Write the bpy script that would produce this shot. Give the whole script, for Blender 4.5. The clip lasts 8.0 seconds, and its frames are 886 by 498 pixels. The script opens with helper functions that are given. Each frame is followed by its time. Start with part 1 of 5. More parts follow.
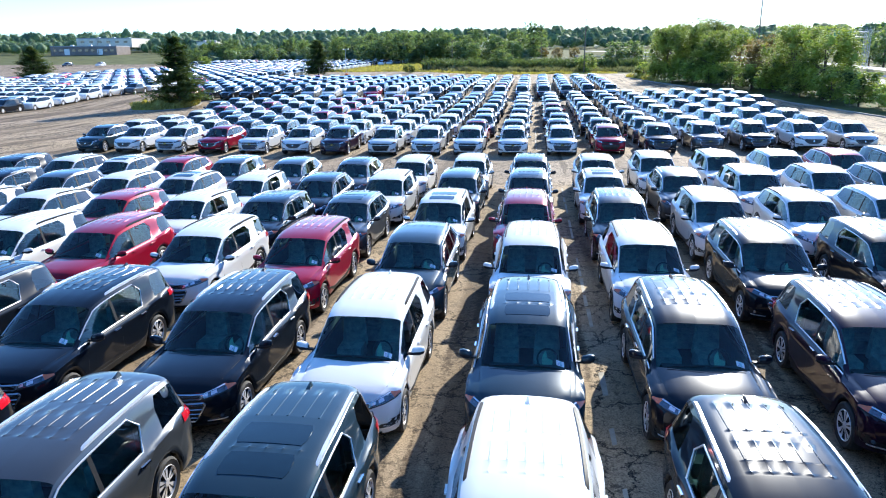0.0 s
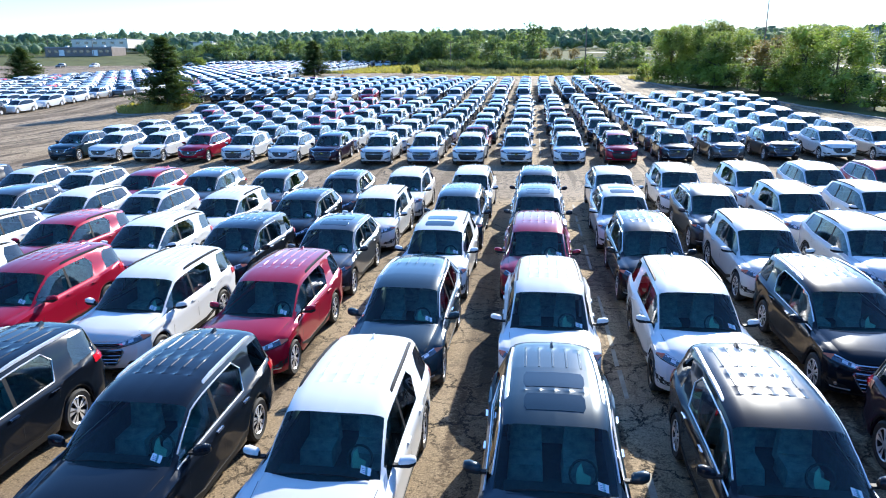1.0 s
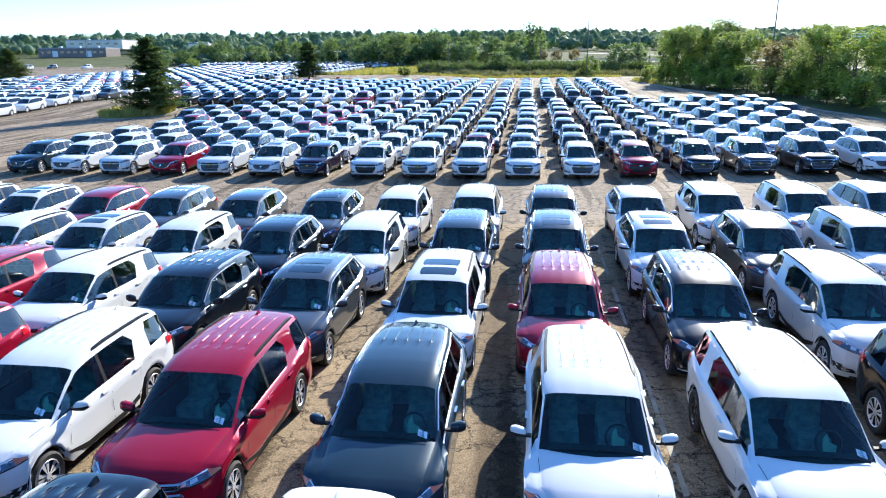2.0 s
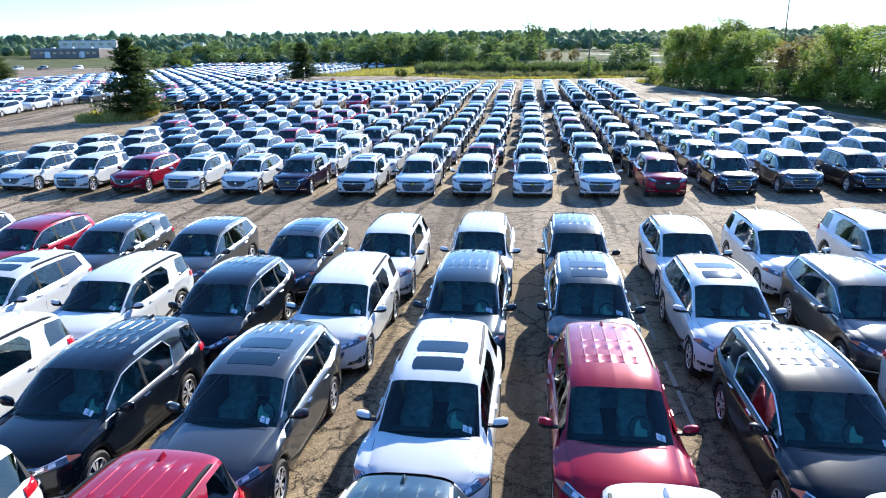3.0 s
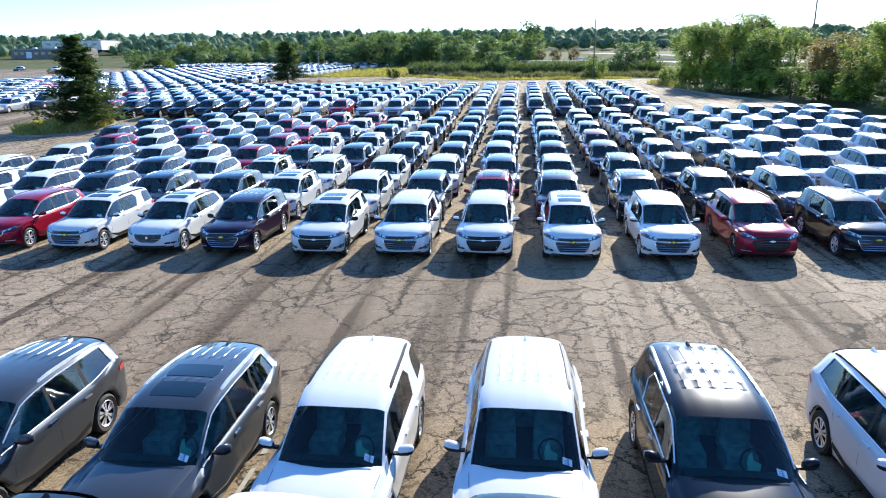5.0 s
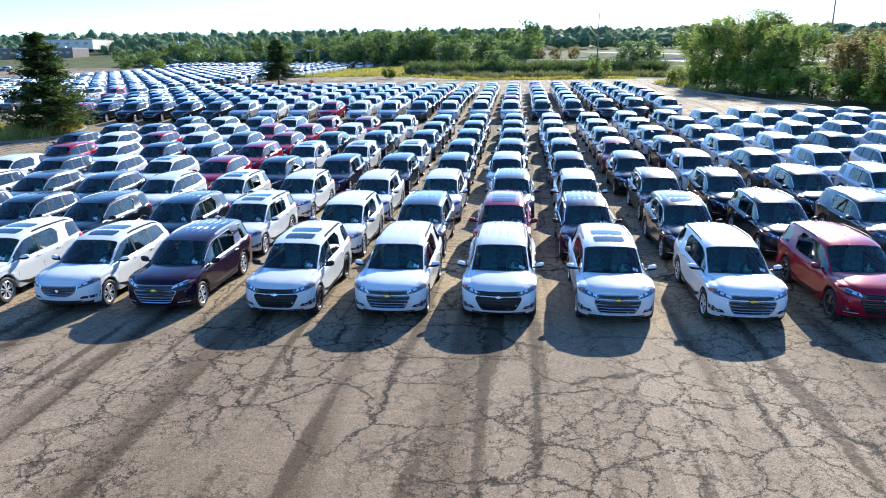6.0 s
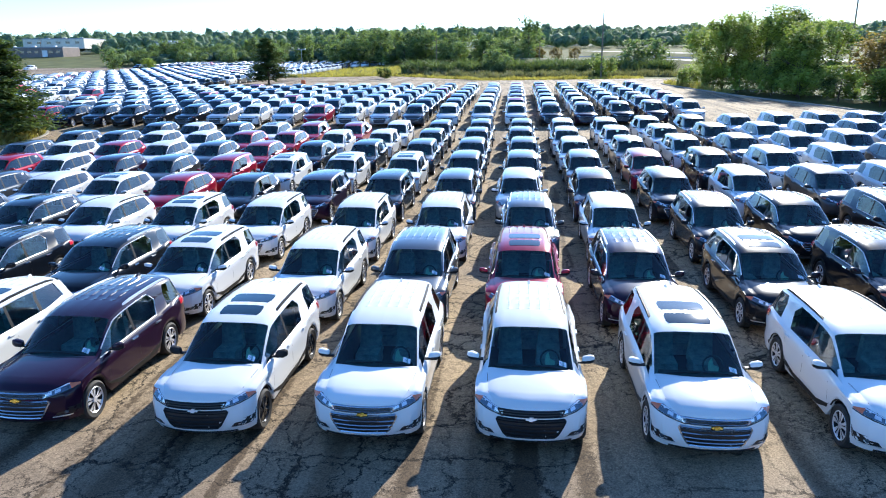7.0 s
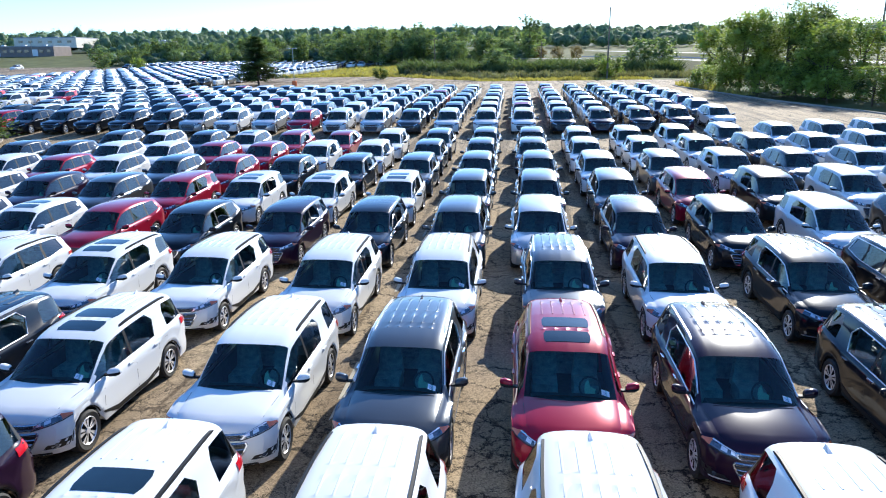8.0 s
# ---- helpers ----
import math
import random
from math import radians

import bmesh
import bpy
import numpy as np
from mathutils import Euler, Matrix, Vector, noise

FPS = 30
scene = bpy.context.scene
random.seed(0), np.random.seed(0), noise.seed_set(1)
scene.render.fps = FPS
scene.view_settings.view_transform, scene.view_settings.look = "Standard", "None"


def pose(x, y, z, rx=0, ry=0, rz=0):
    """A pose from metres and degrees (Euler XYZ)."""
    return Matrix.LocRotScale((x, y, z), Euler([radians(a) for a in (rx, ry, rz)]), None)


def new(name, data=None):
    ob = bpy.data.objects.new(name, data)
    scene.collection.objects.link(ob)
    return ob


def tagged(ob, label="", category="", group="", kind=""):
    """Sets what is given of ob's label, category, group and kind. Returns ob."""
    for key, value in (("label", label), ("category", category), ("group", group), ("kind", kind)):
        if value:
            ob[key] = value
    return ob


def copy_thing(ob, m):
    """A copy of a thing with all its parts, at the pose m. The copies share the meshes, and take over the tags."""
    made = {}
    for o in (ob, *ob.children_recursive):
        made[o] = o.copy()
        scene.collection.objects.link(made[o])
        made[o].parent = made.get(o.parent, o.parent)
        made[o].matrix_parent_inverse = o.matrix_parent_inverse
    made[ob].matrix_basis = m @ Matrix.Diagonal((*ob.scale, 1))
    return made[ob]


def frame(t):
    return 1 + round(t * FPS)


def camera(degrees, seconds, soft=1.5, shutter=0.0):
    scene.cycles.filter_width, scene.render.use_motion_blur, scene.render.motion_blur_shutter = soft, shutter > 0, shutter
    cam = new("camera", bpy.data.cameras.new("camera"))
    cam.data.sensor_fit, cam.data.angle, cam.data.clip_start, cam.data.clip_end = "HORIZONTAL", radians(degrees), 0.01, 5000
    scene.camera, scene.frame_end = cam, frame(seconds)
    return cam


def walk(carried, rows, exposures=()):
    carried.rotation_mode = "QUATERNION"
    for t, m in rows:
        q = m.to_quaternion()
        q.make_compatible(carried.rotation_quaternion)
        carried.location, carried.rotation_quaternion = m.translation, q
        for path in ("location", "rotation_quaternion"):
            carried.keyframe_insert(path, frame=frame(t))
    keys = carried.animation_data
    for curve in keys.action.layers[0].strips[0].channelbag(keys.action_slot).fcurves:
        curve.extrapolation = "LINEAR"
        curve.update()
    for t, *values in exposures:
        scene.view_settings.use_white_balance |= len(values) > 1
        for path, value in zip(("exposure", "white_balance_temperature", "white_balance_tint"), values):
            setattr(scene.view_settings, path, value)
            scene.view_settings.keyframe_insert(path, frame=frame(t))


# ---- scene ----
cam = camera(64.27, 8.0, soft=1.05)
# seconds, eye (x, y, z), turn (rx, ry, rz)
ROWS = [
    (0.0, -0.002, -0.004, 6.225, 75.003, 0.321, 7.199),
    (0.5, -0.198, 1.581, 6.258, 75.044, 0.307, 7.131),
    (1.0, -0.439, 3.481, 6.294, 75.082, 0.299, 7.063),
    (1.5, -0.711, 5.602, 6.339, 75.117, 0.297, 6.990),
    (2.0, -1.008, 7.881, 6.393, 75.146, 0.302, 6.912),
    (2.5, -1.325, 10.282, 6.452, 75.167, 0.313, 6.826),
    (3.0, -1.658, 12.784, 6.507, 75.179, 0.331, 6.732),
    (3.5, -2.005, 15.381, 6.554, 75.183, 0.355, 6.629),
    (4.0, -2.365, 18.069, 6.587, 75.178, 0.384, 6.518),
    (4.5, -2.736, 20.851, 6.604, 75.165, 0.415, 6.401),
    (5.0, -3.116, 23.727, 6.606, 75.145, 0.447, 6.280),
    (5.5, -3.503, 26.697, 6.596, 75.119, 0.477, 6.159),
    (6.0, -3.893, 29.759, 6.582, 75.091, 0.502, 6.040),
    (6.5, -4.283, 32.906, 6.569, 75.062, 0.518, 5.930),
    (7.0, -4.668, 36.135, 6.566, 75.036, 0.521, 5.833),
    (7.5, -5.045, 39.441, 6.578, 75.017, 0.507, 5.756),
    (8.0, -5.408, 42.828, 6.605, 75.008, 0.470, 5.705),
]
walk(cam, [(t, pose(x, y, z, rx, ry, rz)) for t, x, y, z, rx, ry, rz in ROWS], exposures=[(0.0, 1.34, 5350, 8), (4.0, 1.24, 5350, 8), (6.0, 1.22, 5350, 8), (7.0, 1.3, 5350, 8), (8.0, 1.12, 5350, 8)])

# ---- light ----
SUN_AZ, SUN_EL = 18.0, 25.0        # degrees east of north (+y), degrees above the horizon
world = bpy.data.worlds.new("sky")
scene.world = world
world.use_nodes = True
wn = world.node_tree.nodes
sky = wn.new("ShaderNodeTexSky")
sky.sky_type = "NISHITA"
sky.sun_disc = False
sky.ozone_density = 6.0
sky.dust_density = 0.3
sky.sun_elevation = radians(SUN_EL)
sky.sun_rotation = radians(SUN_AZ)
wn["Background"].inputs["Strength"].default_value = 0.115
clear = wn.new("ShaderNodeHueSaturation")          # a clear, dry summer sky
clear.inputs["Hue"].default_value = 0.5
clear.inputs["Saturation"].default_value = 1.02
world.node_tree.links.new(sky.outputs[0], clear.inputs["Color"])
world.node_tree.links.new(clear.outputs[0], wn["Background"].inputs["Color"])
sun_data = bpy.data.lights.new("sun", "SUN")
sun_data.energy = 5.0
sun_data.angle = radians(0.55)
sun_data.color = (1.0, 0.84, 0.62)
sun = new("sun", sun_data)
sun.rotation_euler = (radians(90 - SUN_EL), 0, radians(180 - SUN_AZ))

# ---- materials ----
def node_material(name):
    m = bpy.data.materials.new(name)
    m.use_nodes = True
    nt = m.node_tree
    return m, nt.nodes, nt.links, nt.nodes["Principled BSDF"]


def noise_tex(nodes, links, scale, detail=4.0, rough=0.6, vec=None):
    n = nodes.new("ShaderNodeTexNoise")
    n.inputs["Scale"].default_value = scale
    n.inputs["Detail"].default_value = detail
    n.inputs["Roughness"].default_value = rough
    if vec is not None:
        links.new(vec, n.inputs["Vector"])
    return n


def ramp(nodes, links, source, stops):
    r = nodes.new("ShaderNodeValToRGB")
    e = r.color_ramp.elements
    while len(e) < len(stops):
        e.new(0.5)
    for item, (p, c) in zip(e, stops):
        item.position = p
        item.color = (*c, 1) if len(c) == 3 else c
    links.new(source, r.inputs[0])
    return r


def mix_rgb(nodes, links, fac, a, b, mode="MIX"):
    n = nodes.new("ShaderNodeMix")
    n.data_type = "RGBA"
    n.blend_type = mode
    for sock, v in ((n.inputs["Factor"], fac), (n.inputs["A"], a), (n.inputs["B"], b)):
        if isinstance(v, (int, float)):
            sock.default_value = v
        elif isinstance(v, tuple):
            sock.default_value = (*v, 1)
        else:
            links.new(v, sock)
    return n.outputs["Result"]


def simple(name, color, rough=0.6, metal=0.0, vary=0.12, scale=6.0, bump=0.0, coat=0.0):
    """A surface with grain at two scales and an uneven roughness."""
    m, nodes, links, b = node_material(name)
    tc = nodes.new("ShaderNodeTexCoord")
    n1 = noise_tex(nodes, links, scale, vec=tc.outputs["Object"])
    n2 = noise_tex(nodes, links, scale * 7.3, vec=tc.outputs["Object"])
    f = nodes.new("ShaderNodeMath")
    f.operation = "MULTIPLY_ADD"
    f.inputs[1].default_value = 0.4
    links.new(n2.outputs["Fac"], f.inputs[0])
    links.new(n1.outputs["Fac"], f.inputs[2])
    lo = tuple(max(0.0, c * (1 - vary)) for c in color)
    hi = tuple(min(1.0, c * (1 + vary)) for c in color)
    r = ramp(nodes, links, f.outputs[0], [(0.45, lo), (0.95, hi)])
    links.new(r.outputs["Color"], b.inputs["Base Color"])
    b.inputs["Roughness"].default_value = rough
    b.inputs["Metallic"].default_value = metal
    b.inputs["Coat Weight"].default_value = coat
    b.inputs["Coat Roughness"].default_value = 0.05
    if bump:
        bn = nodes.new("ShaderNodeBump")
        bn.inputs["Strength"].default_value = bump
        bn.inputs["Distance"].default_value = 0.02
        links.new(n2.outputs["Fac"], bn.inputs["Height"])
        links.new(bn.outputs["Normal"], b.inputs["Normal"])
    return m


def car_paint(name, color, metal, rough):
    """Clear-coated paint with fine flakes and a thin, uneven film of dust."""
    m, nodes, links, b = node_material(name)
    tc = nodes.new("ShaderNodeTexCoord")
    dust = noise_tex(nodes, links, 2.1, 5.0, 0.65, tc.outputs["Object"])
    info = nodes.new("ShaderNodeObjectInfo")
    amount = nodes.new("ShaderNodeMath")
    amount.operation = "MULTIPLY"
    links.new(dust.outputs["Fac"], amount.inputs[0])
    amount.inputs[1].default_value = 0.007
    col = mix_rgb(nodes, links, amount.outputs[0], color, (0.42, 0.38, 0.32))
    shade = nodes.new("ShaderNodeMapRange")
    shade.inputs["To Min"].default_value = 0.9
    shade.inputs["To Max"].default_value = 1.08
    links.new(info.outputs["Random"], shade.inputs["Value"])
    grey = nodes.new("ShaderNodeCombineColor")
    for s in grey.inputs:
        links.new(shade.outputs[0], s)
    col = mix_rgb(nodes, links, 1.0, col, grey.outputs[0], "MULTIPLY")
    links.new(col, b.inputs["Base Color"])
    b.inputs["Metallic"].default_value = metal
    b.inputs["Roughness"].default_value = rough
    b.inputs["Specular IOR Level"].default_value = 0.04
    b.inputs["Coat Weight"].default_value = 1.0
    b.inputs["Coat IOR"].default_value = 1.34
    cr = nodes.new("ShaderNodeMapRange")
    cr.inputs["From Min"].default_value = 0.3
    cr.inputs["From Max"].default_value = 0.75
    cr.inputs["To Min"].default_value = 0.03
    cr.inputs["To Max"].default_value = 0.06
    links.new(dust.outputs["Fac"], cr.inputs["Value"])
    links.new(cr.outputs[0], b.inputs["Coat Roughness"])
    return m


def pane_glass(name, tint, ior):
    """Thin automotive glass: a tinted clear pane whose mirror grows with the Fresnel term."""
    m = bpy.data.materials.new(name)
    m.use_nodes = True
    nodes, links = m.node_tree.nodes, m.node_tree.links
    nodes.clear()
    out = nodes.new("ShaderNodeOutputMaterial")
    clear = nodes.new("ShaderNodeBsdfTransparent")
    clear.inputs["Color"].default_value = (*tint, 1)
    gloss = nodes.new("ShaderNodeBsdfGlossy")
    gloss.inputs["Roughness"].default_value = 0.015
    fres = nodes.new("ShaderNodeFresnel")
    fres.inputs["IOR"].default_value = ior
    mix = nodes.new("ShaderNodeMixShader")
    links.new(fres.outputs[0], mix.inputs[0])
    links.new(clear.outputs[0], mix.inputs[1])
    links.new(gloss.outputs[0], mix.inputs[2])
    links.new(mix.outputs[0], out.inputs["Surface"])
    return m


PAINT = {
    "W": car_paint("paint_white", (0.70, 0.71, 0.71), 0.0, 0.35),
    "S": car_paint("paint_silver", (0.50, 0.51, 0.52), 0.55, 0.32),
    "G": car_paint("paint_graphite", (0.075, 0.082, 0.090), 0.55, 0.28),
    "B": car_paint("paint_blue_grey", (0.018, 0.036, 0.052), 0.1, 0.3),
    "K": car_paint("paint_black", (0.003, 0.0055, 0.011), 0.0, 0.3),
    "R": car_paint("paint_red", (0.27, 0.004, 0.024), 0.15, 0.28),
    "P": car_paint("paint_black_cherry", (0.015, 0.004, 0.016), 0.0, 0.3),
}
GLASS = pane_glass("windscreen_glass", (0.60, 0.86, 0.82), 1.55)
GLASS_SIDE = pane_glass("door_glass", (0.50, 0.80, 0.78), 1.75)
GLASS_DARK = pane_glass("privacy_glass", (0.14, 0.20, 0.21), 1.85)
TRIM = simple("black_plastic_trim", (0.018, 0.018, 0.019), 0.55, vary=0.3)
TRIM.node_tree.nodes["Principled BSDF"].inputs["Specular IOR Level"].default_value = 0.18
DARK = simple("dark_grille_mesh", (0.008, 0.008, 0.009), 0.4, vary=0.3)
CHROME = simple("chrome", (0.80, 0.80, 0.82), 0.09, 1.0, vary=0.04)
ALLOY = simple("alloy_rim_metal", (0.72, 0.71, 0.72), 0.28, 0.45, vary=0.08)
ALLOY_BLACK = simple("gloss_black_rim", (0.012, 0.012, 0.013), 0.2, 0.0, vary=0.2, coat=0.6)
RUBBER = simple("tyre_rubber", (0.022, 0.021, 0.020), 0.8, vary=0.35, scale=9)
LENS = simple("headlamp_lens", (0.14, 0.17, 0.21), 0.10, 0.5, vary=0.6, scale=20, coat=1.0)
BOWL = simple("lamp_reflector", (0.75, 0.78, 0.84), 0.3, 0.4, vary=0.15, scale=20, coat=1.0)
SATIN = simple("satin_chrome_bar", (0.82, 0.82, 0.83), 0.28, 0.55, vary=0.06)
AMBER = simple("amber_lens", (0.62, 0.16, 0.06), 0.12, 0.0, vary=0.1, coat=1.0)
RED_LENS = simple("red_lens", (0.50, 0.008, 0.02), 0.12, 0.0, vary=0.15, coat=1.0)
SUNROOF = simple("sunroof_glass", (0.008, 0.018, 0.028), 0.05, 0.0, vary=0.2)
CABIN = simple("dark_cabin_cloth", (0.05, 0.065, 0.07), 0.85, vary=0.3, scale=12)
SEAT = simple("seat_leather", (0.30, 0.35, 0.35), 0.45, vary=0.45, scale=8)
COVER = simple("pale_green_wheel_cover", (0.55, 0.75, 0.55), 0.5, vary=0.15, scale=10)
PAPER = simple("white_paper", (0.80, 0.82, 0.84), 0.6, vary=0.05)
INK = simple("blue_ink", (0.05, 0.12, 0.35), 0.6, vary=0.05)
POLISHED = simple("polished_trim", (0.50, 0.51, 0.54), 0.18, 0.85, vary=0.08)
GOLD = simple("gold_badge", (0.50, 0.32, 0.05), 0.25, 0.8, vary=0.1)


def asphalt_material():
    """Old sun-bleached asphalt: aggregate, stains, long wheel tracks and a net of cracks with dirt in them."""
    m, nodes, links, b = node_material("old_asphalt")
    geo = nodes.new("ShaderNodeNewGeometry")
    pos = geo.outputs["Position"]
    mp = nodes.new("ShaderNodeMapping")
    mp.inputs["Scale"].default_value = (1.0, 0.05, 1.0)
    links.new(pos, mp.inputs["Vector"])
    broad = noise_tex(nodes, links, 0.09, 5, 0.6, pos)
    mid = noise_tex(nodes, links, 0.8, 6, 0.65, pos)
    fine = noise_tex(nodes, links, 30.0, 4, 0.75, pos)
    grit = noise_tex(nodes, links, 9.0, 5, 0.75, pos)
    tracks = noise_tex(nodes, links, 0.62, 3, 0.55, mp.outputs[0])
    thin = noise_tex(nodes, links, 1.9, 2, 0.5, mp.outputs[0])
    base = ramp(nodes, links, mid.outputs["Fac"], [(0.25, (0.235, 0.181, 0.120)), (0.75, (0.365, 0.285, 0.192))])
    col = mix_rgb(nodes, links, ramp(nodes, links, broad.outputs["Fac"], [(0.35, (0, 0, 0)), (0.7, (0.6, 0.6, 0.6))]).outputs[0], base.outputs[0], (0.385, 0.302, 0.210))
    # paving lanes, each laid in its own tone
    sep = nodes.new("ShaderNodeSeparateXYZ")
    links.new(pos, sep.inputs[0])
    wob = nodes.new("ShaderNodeMath")
    wob.operation = "MULTIPLY_ADD"
    links.new(sep.outputs["X"], wob.inputs[0])
    wob.inputs[1].default_value = 0.285
    wob.inputs[2].default_value = 0.37
    lane = nodes.new("ShaderNodeMath")
    lane.operation = "FLOOR"
    links.new(wob.outputs[0], lane.inputs[0])
    tone = nodes.new("ShaderNodeTexWhiteNoise")
    tone.noise_dimensions = "1D"
    links.new(lane.outputs[0], tone.inputs["W"])
    lanes = ramp(nodes, links, tone.outputs["Value"], [(0.0, (0.66, 0.63, 0.60)), (1.0, (1.15, 1.15, 1.15))])
    col = mix_rgb(nodes, links, 1.0, col, lanes.outputs[0], "MULTIPLY")
    # sand and dust that has gathered where cars stand for months; the aisles are swept by traffic
    swept = nodes.new("ShaderNodeMapRange")
    swept.interpolation_type = "SMOOTHSTEP"
    far_side = nodes.new("ShaderNodeMath")
    far_side.operation = "SUBTRACT"
    links.new(sep.outputs["Y"], far_side.inputs[0])
    far_side.inputs[1].default_value = 41.5
    off = nodes.new("ShaderNodeMath")
    off.operation = "ABSOLUTE"
    links.new(far_side.outputs[0], off.inputs[0])
    swept.inputs["From Min"].default_value = 3.5
    swept.inputs["From Max"].default_value = 8.0
    links.new(off.outputs[0], swept.inputs["Value"])
    drift = noise_tex(nodes, links, 0.13, 5, 0.62, pos)
    sand = ramp(nodes, links, drift.outputs["Fac"], [(0.40, (0.25, 0.25, 0.25)), (0.58, (0.95, 0.95, 0.95))])
    sandy = mix_rgb(nodes, links, 1.0, sand.outputs[0], swept.outputs[0], "MULTIPLY")
    open_yard = nodes.new("ShaderNodeMapRange")      # the bare yard to the west is swept too
    open_yard.inputs["From Min"].default_value = -62.0
    open_yard.inputs["From Max"].default_value = -34.0
    open_yard.inputs["To Min"].default_value = 0.12
    links.new(sep.outputs["X"], open_yard.inputs["Value"])
    sandy = mix_rgb(nodes, links, 1.0, sandy, open_yard.outputs[0], "MULTIPLY")
    col = mix_rgb(nodes, links, sandy, col, (0.37, 0.28, 0.165))
    # dark streaks where tyres run and oil drips, along the stalls
    ragged = []
    for source, k in ((tracks, 0.36), (thin, 0.46)):
        rough_edge = nodes.new("ShaderNodeMath")
        rough_edge.operation = "MULTIPLY_ADD"
        links.new(grit.outputs["Fac"], rough_edge.inputs[0])
        rough_edge.inputs[1].default_value = k
        less = nodes.new("ShaderNodeMath")
        less.operation = "SUBTRACT"
        links.new(source.outputs["Fac"], less.inputs[0])
        less.inputs[1].default_value = k * 0.5
        links.new(less.outputs[0], rough_edge.inputs[2])
        ragged.append(rough_edge.outputs[0])
    streak = ramp(nodes, links, ragged[0], [(0.53, (0, 0, 0)), (0.63, (0.72, 0.72, 0.72))])
    col = mix_rgb(nodes, links, streak.outputs[0], col, (0.082, 0.054, 0.028))
    streak2 = ramp(nodes, links, ragged[1], [(0.57, (0, 0, 0)), (0.64, (0.85, 0.85, 0.85))])
    col = mix_rgb(nodes, links, streak2.outputs[0], col, (0.066, 0.044, 0.024))
    for source, lo, hi in ((fine, 0.20, 1.75), (grit, 0.62, 1.32)):
        grain = ramp(nodes, links, source.outputs["Fac"], [(0.25, (lo, lo, lo)), (0.75, (hi, hi, hi))])
        col = mix_rgb(nodes, links, 1.0, col, grain.outputs[0], "MULTIPLY")
    # cracks: nets of warped cells, gated into patches
    warp = noise_tex(nodes, links, 1.6, 6, 0.75, pos)
    add = nodes.new("ShaderNodeVectorMath")
    add.operation = "MULTIPLY_ADD"
    links.new(warp.outputs["Color"], add.inputs[0])
    add.inputs[1].default_value = (1.0, 1.0, 0.2)
    links.new(pos, add.inputs[2])
    heights = []
    lips = noise_tex(nodes, links, 13.0, 4, 0.7, pos)
    for scale, width, patch_lo in ((0.55, 0.009, 0.34), (1.15, 0.012, 0.39), (2.6, 0.015, 0.44), (4.4, 0.020, 0.54)):
        v = nodes.new("ShaderNodeTexVoronoi")
        v.feature = "DISTANCE_TO_EDGE"
        v.inputs["Scale"].default_value = scale
        links.new(add.outputs[0], v.inputs["Vector"])
        crumbled = nodes.new("ShaderNodeMath")       # broken, gritty lips
        crumbled.operation = "MULTIPLY_ADD"
        links.new(lips.outputs["Fac"], crumbled.inputs[0])
        crumbled.inputs[1].default_value = width * 3.2
        links.new(v.outputs["Distance"], crumbled.inputs[2])
        centred = nodes.new("ShaderNodeMath")
        centred.operation = "SUBTRACT"
        links.new(crumbled.outputs[0], centred.inputs[0])
        centred.inputs[1].default_value = width * 1.6
        line = ramp(nodes, links, centred.outputs[0], [(width * 0.5, (1, 1, 1)), (width * 2.2, (0, 0, 0))])
        where = noise_tex(nodes, links, 0.10 * scale + 0.06, 4, 0.6, pos)
        gate = ramp(nodes, links, where.outputs["Fac"], [(patch_lo, (0, 0, 0)), (patch_lo + 0.14, (0.95, 0.95, 0.95))])
        both = mix_rgb(nodes, links, 1.0, line.outputs[0], gate.outputs[0], "MULTIPLY")
        col = mix_rgb(nodes, links, both, col, (0.014, 0.010, 0.006))
        heights.append(both)
    links.new(col, b.inputs["Base Color"])
    b.inputs["Roughness"].default_value = 0.92
    b.inputs["Specular IOR Level"].default_value = 0.25
    inv = nodes.new("ShaderNodeMath")
    inv.operation = "SUBTRACT"
    links.new(fine.outputs["Fac"], inv.inputs[0])
    links.new(heights[0], inv.inputs[1])
    bn = nodes.new("ShaderNodeBump")
    bn.inputs["Strength"].default_value = 0.5
    bn.inputs["Distance"].default_value = 0.012
    links.new(inv.outputs[0], bn.inputs["Height"])
    links.new(bn.outputs["Normal"], b.inputs["Normal"])
    return m


